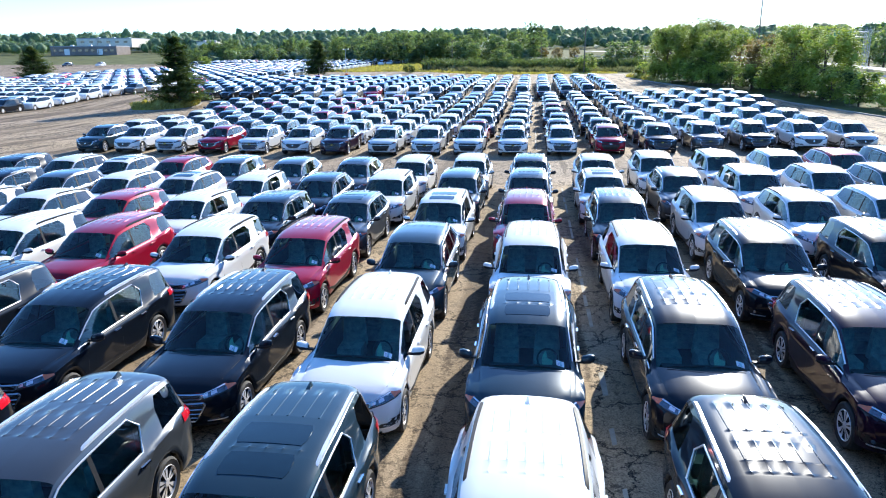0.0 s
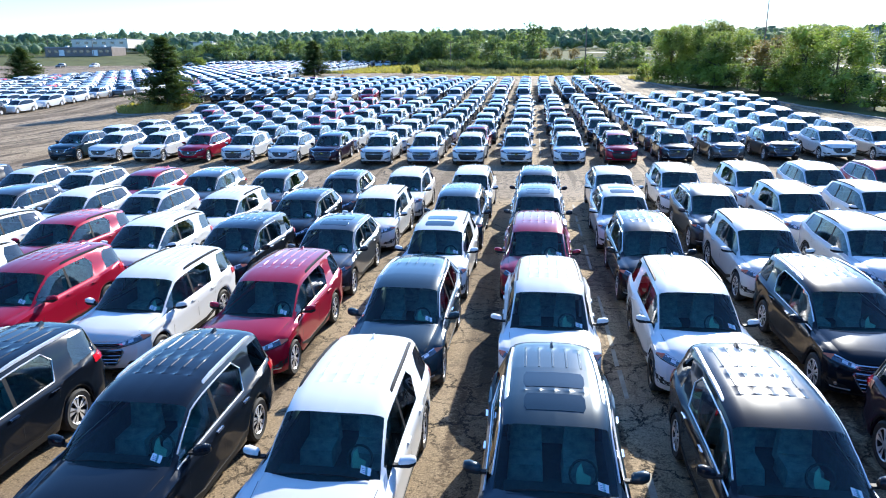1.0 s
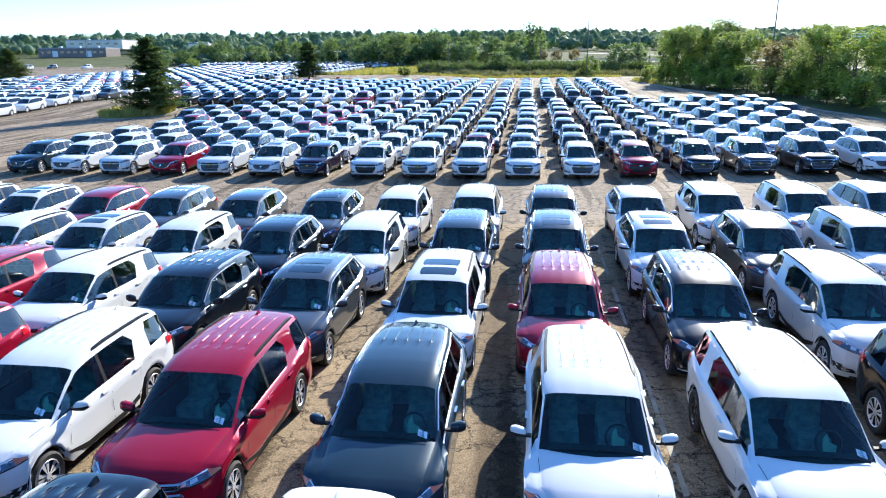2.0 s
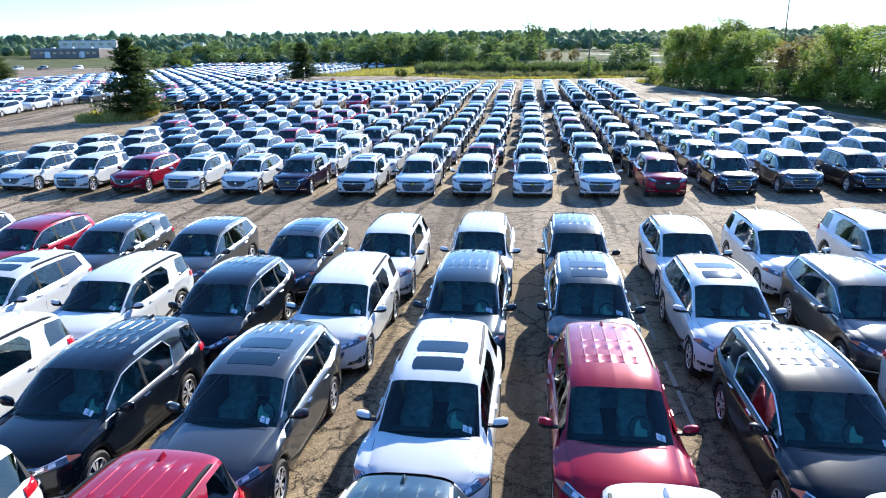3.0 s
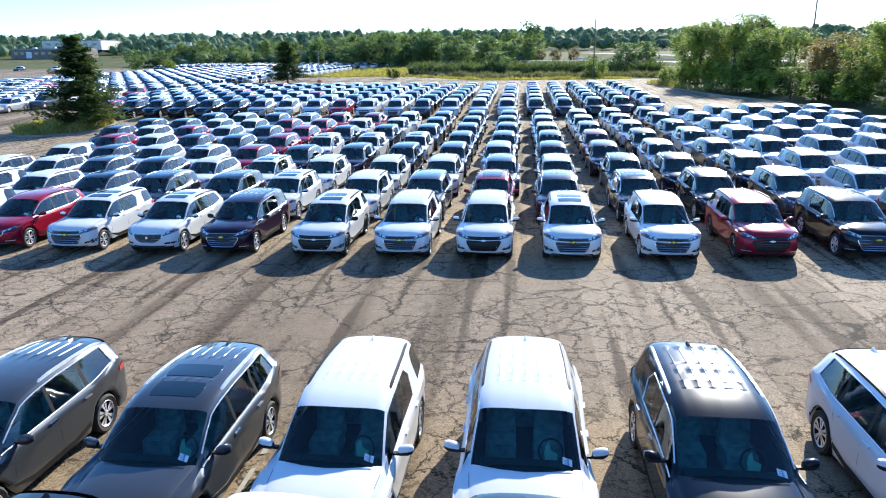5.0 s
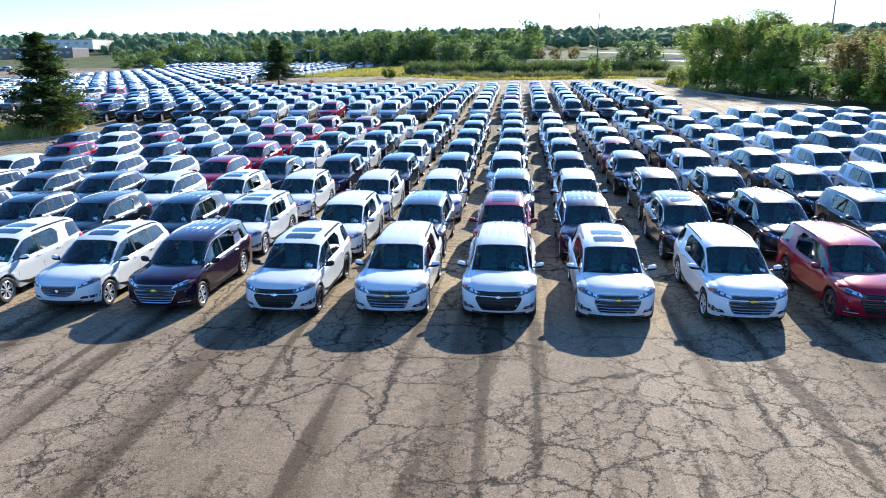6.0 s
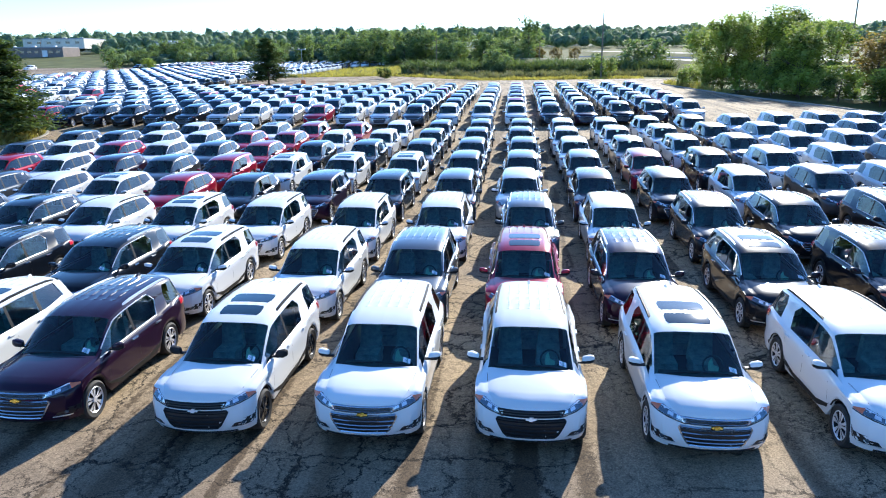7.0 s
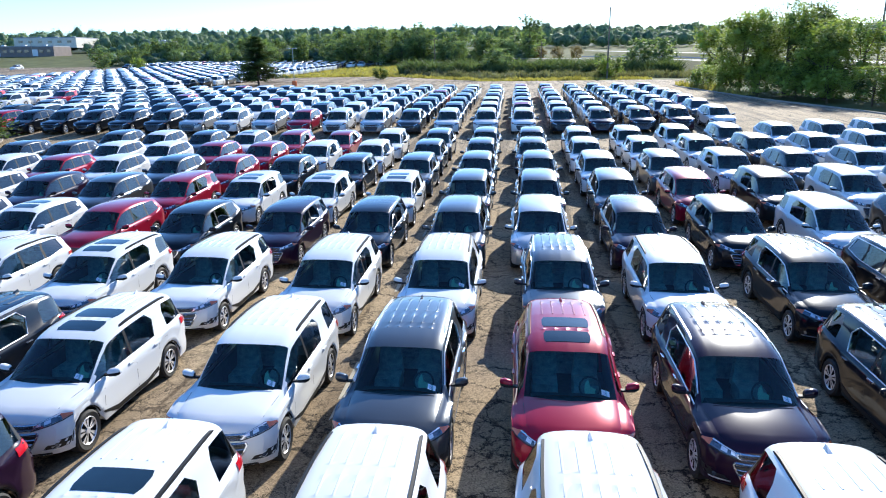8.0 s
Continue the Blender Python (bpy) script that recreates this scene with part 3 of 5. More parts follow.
def patch(bm, rows, mat=0, skirt=None):
    """A sheet through rows of points, with its rim folded in by the skirt vector."""
    grid = [[bm.verts.new(p) for p in r] for r in rows]
    for a, b in zip(grid, grid[1:]):
        for i in range(len(a) - 1):
            bm.faces.new((a[i], a[i + 1], b[i + 1], b[i])).material_index = mat
    if skirt is not None:
        rim = grid[0] + [r[-1] for r in grid[1:]] + grid[-1][-2::-1] + [r[0] for r in grid[-2:0:-1]]
        low = [bm.verts.new(v.co + Vector(skirt)) for v in rim]
        for i in range(len(rim)):
            k = (i + 1) % len(rim)
            bm.faces.new((rim[i], rim[k], low[k], low[i])).material_index = mat
    return grid


def on_front(tree, x, z, lift):
    return cast(tree, (x, -4, z), (0, 1, 0), lift)


def on_top(tree, x, y, lift):
    return cast(tree, (x, y, 4), (0, 0, -1), lift)


def on_side(tree, side, y, z, lift):
    return cast(tree, (side * 3, y, z), (-side, 0, 0), lift)


def lin(a, b, n):
    return [a + (b - a) * k / (n - 1) for k in range(n)]


def tyre_mesh(mat=0, n=20):
    bm = bmesh.new()
    prof = [(0.255, -.105), (0.335, -.125), (0.372, -.095), (0.375, 0.0), (0.372, .095), (0.335, .125), (0.255, .105)]
    rings = []
    for k in range(n):
        t = 2 * math.pi * k / n
        rings.append([bm.verts.new((dx, r * math.cos(t), r * math.sin(t))) for r, dx in prof])
    for k in range(n):
        a, b = rings[k], rings[(k + 1) % n]
        for i in range(len(prof) - 1):
            bm.faces.new((a[i], a[i + 1], b[i + 1], b[i])).material_index = mat
    return bm


def rim_mesh(bm=None, rings=None, n=40):
    """A five-spoke alloy wheel pressed out of one sheet: rounded lip, paired spokes with deep dark gaps, hub cap; outer side at +x."""
    bm = bm or bmesh.new()
    spoke = lambda k: k % 8 in (0, 1, 3, 4) if n == 40 else k % 4 in (0, 1)   # two spokes and a narrow slit, then a wide gap
    lip = ((.262, .100), (.247, .112), (.234, .098))
    loops = []
    for r, dx in lip:
        loops.append([bm.verts.new((dx, r * math.cos(2 * math.pi * k / n), r * math.sin(2 * math.pi * k / n))) for k in range(n)])
    for r, high, low in ((.222, .088, .035), (.14, .092, .030), (.062, .096, .045)):
        loop = []
        for k in range(n):
            t = 2 * math.pi * k / n
            up = spoke(k) or spoke((k - 1) % n)
            loop.append(bm.verts.new((high if up else low, r * math.cos(t), r * math.sin(t))))
        loops.append(loop)
    loops.append([bm.verts.new((.104, .052 * math.cos(2 * math.pi * k / n), .052 * math.sin(2 * math.pi * k / n))) for k in range(n)])
    for j, (a, b) in enumerate(zip(loops, loops[1:])):
        for k in range(n):
            f = bm.faces.new((a[k], a[(k + 1) % n], b[(k + 1) % n], b[k]))
            if 2 <= j <= 4 and not spoke(k):
                f.material_index = 1
    bm.faces.new(loops[-1])
    if rings:                                        # joined to the tyre's bead
        bead = [r[-1] for r in rings]
        for k in range(n // 2):
            a, b, c = loops[0][2 * k], loops[0][2 * k + 1], loops[0][(2 * k + 2) % n]
            bm.faces.new((bead[k], bead[(k + 1) % (n // 2)], c, b, a)).material_index = 1
    return bm


def whole_wheel():
    bm = tyre_mesh(1, 14)
    bm.verts.ensure_lookup_table()
    return rim_mesh(bm, [[bm.verts[7 * k + i] for i in range(7)] for k in range(14)], 28)


def cabin_mesh():
    """Dark tub, dashboard, two front seats, a rear bench and the steering wheel with a pale dust cover."""
    bm = bmesh.new()
    add_box(bm, (0, .55, .52), (1.62, 3.3, .06))
    add_box(bm, (0, -1.06, .82), (1.5, .46, .40), taper=.86)
    for s in (-1, 1):
        add_box(bm, (s * .83, .5, .78), (.06, 3.0, .5))
        add_box(bm, (s * .38, .02, .72), (.50, .50, .26), 1, taper=.92)
        add_box(bm, (s * .38, .32, 1.03), (.48, .16, .58), 1, taper=.82)
        add_box(bm, (s * .38, .36, 1.40), (.27, .10, .16), 1, taper=.85)
    add_box(bm, (0, 1.10, .72), (1.34, .48, .26), 1, taper=.95)
    add_box(bm, (0, 1.40, 1.0), (1.32, .16, .54), 1, taper=.9)
    for x in (-.42, 0, .42):
        add_box(bm, (x, 1.43, 1.34), (.25, .09, .13), 1, taper=.85)
    add_box(bm, (0, 2.1, .72), (1.3, .7, .34), 0)
    rim = [(.38 + .18 * math.cos(t), -.64 + .07 * math.sin(t), 1.03 + .17 * math.sin(t)) for t in (2 * math.pi * k / 14 for k in range(14))]
    add_tube(bm, rim + rim[:1], .018, 5, 0, False)
    centre = bm.verts.new((.38, -.66, 1.06))
    ring = [bm.verts.new((.38 + (.10 + .04 * math.sin(5 * t)) * math.cos(t), -.68 + .06 * math.sin(t), 1.02 + .17 * math.sin(t))) for t in (2 * math.pi * k / 10 for k in range(3, 11))]
    for a, b in zip(ring, ring[1:]):
        bm.faces.new((centre, a, b)).material_index = 2
    return bm


TREES = {k: skin(k) for k in SHAPES}
MESHES = {}


def cached(key, build, materials, smooth=40.0):
    """A mesh that is built once and shared by every car that wants it."""
    if key not in MESHES:
        bm = build()
        me = bpy.data.meshes.new(key[0])
        bm.normal_update()
        bm.to_mesh(me)
        bm.free()
        for m in materials:
            me.materials.append(m)
        if smooth:
            me.shade_smooth()
            me.set_sharp_from_angle(angle=radians(smooth))
        MESHES[key] = me
    return MESHES[key]


def shared(name, key, build, materials, parent, label="", smooth=40.0):
    ob = new(name, cached((name,) + key, build, materials, smooth))
    ob.parent = parent
    if label:
        tagged(ob, label)
    return ob


def body_bm(kind, groups):
    """Painted shell with door seams, door pulls and a dark pillar and lower lip."""
    tree = TREES[kind]
    bm = mesh_of(groups["body"])
    for f in bm.faces:                               # black lower lip all round
        if f.calc_center_median().z < .315:
            f.material_index = 1
    mesh_of(groups.get("pillar", []), 1, bm)
    for s in (1, -1):
        for y, lean in ((-1.02, .10), (.14, 0.0), (1.03, .0)):
            zs = lin(.42 if y < 1 else .82, 1.07, 5)
            patch(bm, [[on_side(tree, s, y + lean * (z - .7) + d * .005, z, .002) for d in (-1, 1)] for z in zs], 1)
        hem = lambda y: section(SHAPES[kind], y)[EAVE][0]
        patch(bm, [[on_top(tree, s * (hem(y) + d), y + .10, .003) for y in (-2.32, -2.1, -1.7, -1.45)] for d in (.010, .018)], 1)
        patch(bm, [[on_side(tree, s, y, z, .003) for y in (1.30, 1.36, 1.42)] for z in (1.0, 1.006)], 1)
        for y in (-.02, .93):                        # door pulls
            patch(bm, [[on_side(tree, s, yy, z, .030) for yy in (y - .10, y + .10)] for z in (.985, 1.012)], 2, (-s * .04, 0, 0))
    return bm


def lower_bm(kind):
    """Black lower trim: sill strips, arch lips and wells, and the lip under the nose."""
    tree = TREES[kind]
    bm = bmesh.new()
    for s in (1, -1):
        patch(bm, [[on_side(tree, s, y, z, .008) for y in lin(-1.17, 1.0, 5)] for z in (.285, .40)], 0, (-s * .02, 0, 0))
        for c in AXLES:
            arc = [math.pi * (0.04 + 0.92 * k / 10) for k in range(11)]
            patch(bm, [[on_side(tree, s, c + r * math.cos(t), HUB + r * math.sin(t), .006) for t in arc] for r in (.436, .456)], 0, (-s * .03, 0, 0))
            well = [(c + .43 * math.cos(t), HUB + .43 * math.sin(t)) for t in arc]
            patch(bm, [[(s * x, y, z) for y, z in well] for x in (.93, .62)], 0)
            bm.faces.new([bm.verts.new((s * .62, y, z)) for y, z in well])
    patch(bm, [[on_front(tree, x, z, .006) for x in lin(-.70, .70, 11)] for z in (.275, .318)], 0, (0, .02, 0))
    return bm


# half-width of the main grille at each height, the heights of its bars, and the slot above it
GRILLES = {
    "crossover": ([(.40, .41), (.45, .46), (.60, .545), (.69, .585), (.73, .56)], (.475, .55, .625, .69), [(.785, .49), (.80, .525), (.87, .56)]),
    "touring": ([(.52, .26), (.58, .40), (.68, .50), (.76, .535), (.80, .52)], (.58, .64, .70), []),
}


def grille_bm(kind):
    """Dark mesh set back behind bars, with a bright surround and, on the squarish cars, a slot above."""
    tree = TREES[kind]
    bm = bmesh.new()
    shape, bars, slot = GRILLES[kind]
    for outline, ribs in ((shape, bars), (slot, (.83,))):
        if not outline:
            continue
        half = lambda z: float(np.interp(z, [p[0] for p in outline], [p[1] for p in outline]))
        low, top = outline[0][0], outline[-1][0]
        patch(bm, [[on_front(tree, half(z) * u, z, .004) for u in lin(-1, 1, 13)] for z in sorted(set(lin(low, top, 5)) | {p[0] for p in outline})], 0)
        for z in ribs:
            patch(bm, [[on_front(tree, half(z) * .97 * u, zz, h) for u in lin(-1, 1, 11)] for zz, h in ((z - .007, .026), (z + .006, .012))], 1, (0, .015, 0))
        for z in (low, top):
            patch(bm, [[on_front(tree, half(z) * u, zz, h) for u in lin(-1, 1, 11)] for zz, h in ((z - .010, .032), (z + .010, .012))], 1, (0, .025, 0))
        for s in (-1, 1):
            patch(bm, [[on_front(tree, s * (half(z) + d), z, .022) for d in (-.013, .013)] for z in sorted(set(lin(low, top, 5)) | {p[0] for p in outline})], 1, (0, .025, 0))
    if kind == "touring":                            # wide intake under the bumper
        patch(bm, [[on_front(tree, x, z, .006) for x in lin(-.56 - .8 * (z - .33), .56 + .8 * (z - .33), 9)] for z in (.33, .39)], 0)
        patch(bm, [[on_front(tree, x, z, .016) for x in lin(-.60, .60, 9)] for z in (.318, .334)], 1, (0, .02, 0))
    return bm


def badge_bm(kind):
    tree = TREES[kind]
    bm = bmesh.new()
    zc = .755 if kind == "crossover" else .69
    if kind == "crossover":
        cross = [(-.13, -.022), (-.045, -.022), (-.05, -.045), (.04, -.045), (.045, -.022), (.12, -.022), (.135, .022), (.05, .022), (.055, .045), (-.035, .045), (-.04, .022), (-.115, .022)]
        face = bm.faces.new([bm.verts.new(on_front(tree, x * .72, zc + z * .72, .045)) for x, z in cross])
        low = [bm.verts.new(v.co + Vector((0, .04, 0))) for v in face.verts]
        vs = list(face.verts)
        for k in range(len(vs)):
            bm.faces.new((vs[k], vs[(k + 1) % len(vs)], low[(k + 1) % len(vs)], low[k]))
    else:
        ring = [on_front(tree, .045 * math.cos(t), zc + .045 * math.sin(t), .040) for t in (2 * math.pi * k / 14 for k in range(14))]
        bm.faces.new([bm.verts.new(p) for p in ring])
    return bm


def on_corner(tree, s, degrees, z, lift):
    """A point on the nose's rounded corner, seen along a ray that turns from the front (90) to the side (0)."""
    t = radians(degrees)
    d = Vector((s * math.cos(t), -math.sin(t), 0))
    return cast(tree, Vector((s * .45, -1.85, z)) + d * 2, -d, lift)


def headlight_bm(kind, s):
    """A slim lamp that climbs from the grille round the corner: lens, reflector bowls, light bar and amber tip."""
    tree = TREES[kind]
    bm = bmesh.new()
    us = lin(0, 1, 12)
    a0, a1 = (87, 14) if kind == "crossover" else (88, 12)
    lo, hi = ((.775, .905), (.86, .985)) if kind == "crossover" else ((.735, .90), (.80, .975))
    turn = lambda u: a0 + (a1 - a0) * u
    level = lambda u, v: (lo[0] + (lo[1] - lo[0]) * u ** .9) * (1 - v) + (hi[0] + (hi[1] - hi[0]) * u ** .8) * v - (.055 * ramp01((u - .72) / .28) * v if v else 0)
    patch(bm, [[on_corner(tree, s, turn(u), level(u, v), .010) for u in us] for v in (0, .5, 1)], 0)
    for f in bm.faces:
        c = f.calc_center_median()
        if math.degrees(math.atan2(-(c.y + 1.85), abs(c.x) - .45)) < turn(.76):
            f.material_index = 1
    for u0, u1, v0, v1 in ((.06, .22, .30, .80), (.30, .46, .28, .80), (.04, .74, .86, .98)):
        patch(bm, [[on_corner(tree, s, turn(u), level(u, v), .015) for u in lin(u0, u1, 5)] for v in (v0, v1)], 3)
    patch(bm, [[on_corner(tree, s, turn(u), level(u, 0) - d, .011) for u in us] for d in (.003, .020)], 2)
    return bm


def foglight_bm(kind, s):
    """Dark pod in the corner of the bumper with a small lamp and a bright underline."""
    tree = TREES[kind]
    bm = bmesh.new()
    spans = ((.40, 72, 30), (.47, 66, 24), (.54, 48, 22)) if kind == "crossover" else ((.44, 76, 34), (.48, 78, 30), (.51, 70, 30))
    patch(bm, [[on_corner(tree, s, t, z, .006) for t in lin(a, b, 6)] for z, a, b in spans], 0)
    if kind == "crossover":
        c = on_corner(tree, s, 50, .47, .014)
        out = Vector((s * math.cos(radians(50)), -math.sin(radians(50)), 0))
        side = out.cross(Vector((0, 0, 1)))
        bm.faces.new([bm.verts.new(c + .036 * (math.cos(t) * side + math.sin(t) * Vector((0, 0, 1)))) for t in (2 * math.pi * k / 10 for k in range(10))]).material_index = 1
    z, a, b = spans[0]
    patch(bm, [[on_corner(tree, s, t, zz, .018) for t in lin(a + 3, b + 10, 6)] for zz in (z - .022, z - .002)], 2, (0, .015, 0))
    return bm


def taillight_bm(kind, s):
    tree = TREES[kind]
    bm = bmesh.new()
    z0, z1 = (1.02, 1.16) if kind == "crossover" else (1.0, 1.09)
    rows = []
    for z in (z0, (z0 + z1) / 2, z1):
        r = []
        for k in range(8):
            t = radians(10 + 68 * k / 7)
            d = Vector((s * math.cos(t), math.sin(t), 0))
            o = Vector((s * .45, 1.95, z)) + d * 2
            r.append(cast(tree, o, -d, .014))
        rows.append(r)
    patch(bm, rows, 0)
    return bm


def roof_bm(kind, sunroof):
    """Roof skin, one sheet with ribs pressed into it."""
    shape = SHAPES[kind]
    runs = [(1.08, 1.95), (.30, .35)] if sunroof else [(1.12, 1.95), (.45, .92), (.22, .28)]
    if kind == "touring":
        runs = [(1.2, 1.9), (.30, .35)] if sunroof else [(1.0, 1.9)]
    ribs = [-.42, -.21, 0.0, .21, .42]
    across = ((-.017, 0), (-.010, 1), (.010, 1), (.017, 0))
    cols = [(r + d, k) for r in ribs for d, k in across] + [(s * x, 0) for s in (-1, 1) for x in (.105, .315, .50, .55)]
    ys = {-.5, -.38, -.2, -.06, .18, .2, .5, .7, 1.1, 1.2, 1.45, 1.7, 2.06, 2.2, 2.31}
    for a, b in runs:
        ys |= {a, a + .021, b - .021, b}
    ys = sorted(ys)
    bm = bmesh.new()
    rows = []
    for y in ys:
        half = section(shape, y)[EAVE:]
        xs, yy, zz = [p[0] for p in half][::-1], [p[1] for p in half][::-1], [p[2] for p in half][::-1]
        we = xs[-1]
        line = []
        inside = sorted(c for c in cols if abs(c[0]) < we * .92)
        for x, k in [(-we, 0), (-we * .93, 0)] + inside + [(we * .93, 0), (we, 0)]:
            lift = .0075 * k if any(a + .02 < y < b - .02 for a, b in runs) else 0.0
            line.append(bm.verts.new((x, float(np.interp(abs(x), xs, yy)), float(np.interp(abs(x), xs, zz)) + lift)))
        rows.append(line)
    for a, b in zip(rows, rows[1:]):
        if len(a) == len(b):
            for i in range(len(a) - 1):
                bm.faces.new((a[i], a[i + 1], b[i + 1], b[i]))
    return bm


def sunroof_bm(kind, y0, y1, hw):
    tree = TREES[kind]
    bm = bmesh.new()
    rows = []
    for k, y in enumerate(lin(y0, y1, 5)):
        w = hw - (.035 if k in (0, 4) else 0.0)
        rows.append([on_top(tree, w * u, y, .007) for u in lin(-1, 1, 7)])
    patch(bm, rows, 0, (0, 0, -.02))
    return bm


def rail_bm(kind, s):
    """A slim rail that hugs the edge of the roof."""
    tree = TREES[kind]
    bm = bmesh.new()
    ys = [.12, .20, .45, .9, 1.4, 1.8, 2.02, 2.10]
    lift = [.0, .022, .032, .034, .034, .032, .022, .0]
    inset = .035 if kind == "crossover" else .03
    top = [on_top(tree, s * (section(SHAPES[kind], y)[EAVE][0] - inset), y, h) for y, h in zip(ys, lift)]
    rows = [[p + Vector((s * dx, 0, dz)) for p in top] for dx, dz in ((-.022, -.045), (-.020, 0), (.020, -.004), (.026, -.055))]
    patch(bm, rows, 0)
    return bm


def mirror_bm(s):
    """A slim wedge-shaped door mirror: painted cap, black foot and lower half."""
    bm = bmesh.new()
    rows = []
    for dx, d, h in ((0.0, .045, .040), (.03, .065, .070), (.15, .075, .080), (.215, .055, .058), (.232, .025, .030)):
        ring = []
        for j in range(10):
            t = 2 * math.pi * j / 10
            c, q = math.cos(t), math.sin(t)
            ring.append((s * (.965 + dx), -.84 + .10 * dx + d * math.copysign(abs(c) ** .55, c), 1.135 + .12 * dx + h * math.copysign(abs(q) ** .6, q)))
        rows.append(ring)
    vs = [[bm.verts.new(p) for p in r] for r in rows]
    for a, b in zip(vs, vs[1:]):
        for j in range(10):
            f = bm.faces.new((a[j], a[(j + 1) % 10], b[(j + 1) % 10], b[j]))
            if 5 <= j <= 9:
                f.material_index = 1
    bm.faces.new(vs[-1])
    bm.faces.new(vs[0]).material_index = 1
    add_box(bm, (s * .935, -.83, 1.09), (.10, .07, .035), 1)
    return bm


def fin_bm(kind):
    tree = TREES[kind]
    bm = bmesh.new()
    p = on_top(tree, 0, 2.02, 0)
    vs = [bm.verts.new(p + Vector(d)) for d in ((-.035, -.10, -.005), (.035, -.10, -.005), (.035, .09, -.02), (-.035, .09, -.02), (-.006, .045, .062), (.006, .045, .062), (.005, .085, .058), (-.005, .085, .058))]
    for q in ((0, 1, 5, 4), (1, 2, 6, 5), (2, 3, 7, 6), (3, 0, 4, 7), (4, 5, 6, 7)):
        bm.faces.new([vs[i] for i in q])
    return bm


def sticker_bm(kind):
    """White window label with plain bars of print, inside the foot of the windscreen."""
    tree = TREES[kind]
    bm = bmesh.new()
    at = lambda x, y, h: on_top(tree, x, y, h)
    patch(bm, [[at(x, y, .005) for x in (.52, .655)] for y in (-1.19, -1.10)], 0)
    for k in range(3):
        y = -1.178 + .020 * k
        patch(bm, [[at(x, yy, .008) for x in (.54, .615 - .02 * k)] for yy in (y, y + .005)], 1)
    return bm


def wiper_bm(kind):
    tree = TREES[kind]
    bm = bmesh.new()
    for x0, x1 in ((-.62, -.02), (.02, .66)):
        pts = [on_top(tree, x, -1.33 + .07 * abs(x) + .02, .02) for x in lin(x0, x1, 4)]
        add_tube(bm, pts, .008, 4)
    return bm


def trim_bm(kind, s):
    """Bright line round the side windows."""
    shape = SHAPES[kind]
    bm = bmesh.new()
    y1 = shape["rear"][1] if kind == "crossover" else shape["quarter"][1]
    rows = [section(shape, y) for y in [y for y in FINE if -1.196 <= y <= y1 + .001]]
    out = lambda p, dz: (s * (p[0] + .010), p[1], p[2] + dz)
    path = [out(r[BELT], -.004) for r in rows] + [out(rows[-1][MIDPANE], 0)] + [out(r[PANETOP], .006) for r in rows[::-1]]
    add_tube(bm, path, .013, 5)
    return bm


COLOUR_WORDS = {"W": "white", "S": "silver", "G": "graphite grey", "B": "blue-grey", "K": "black", "R": "red", "P": "dark cherry"}
MASTERS = {}


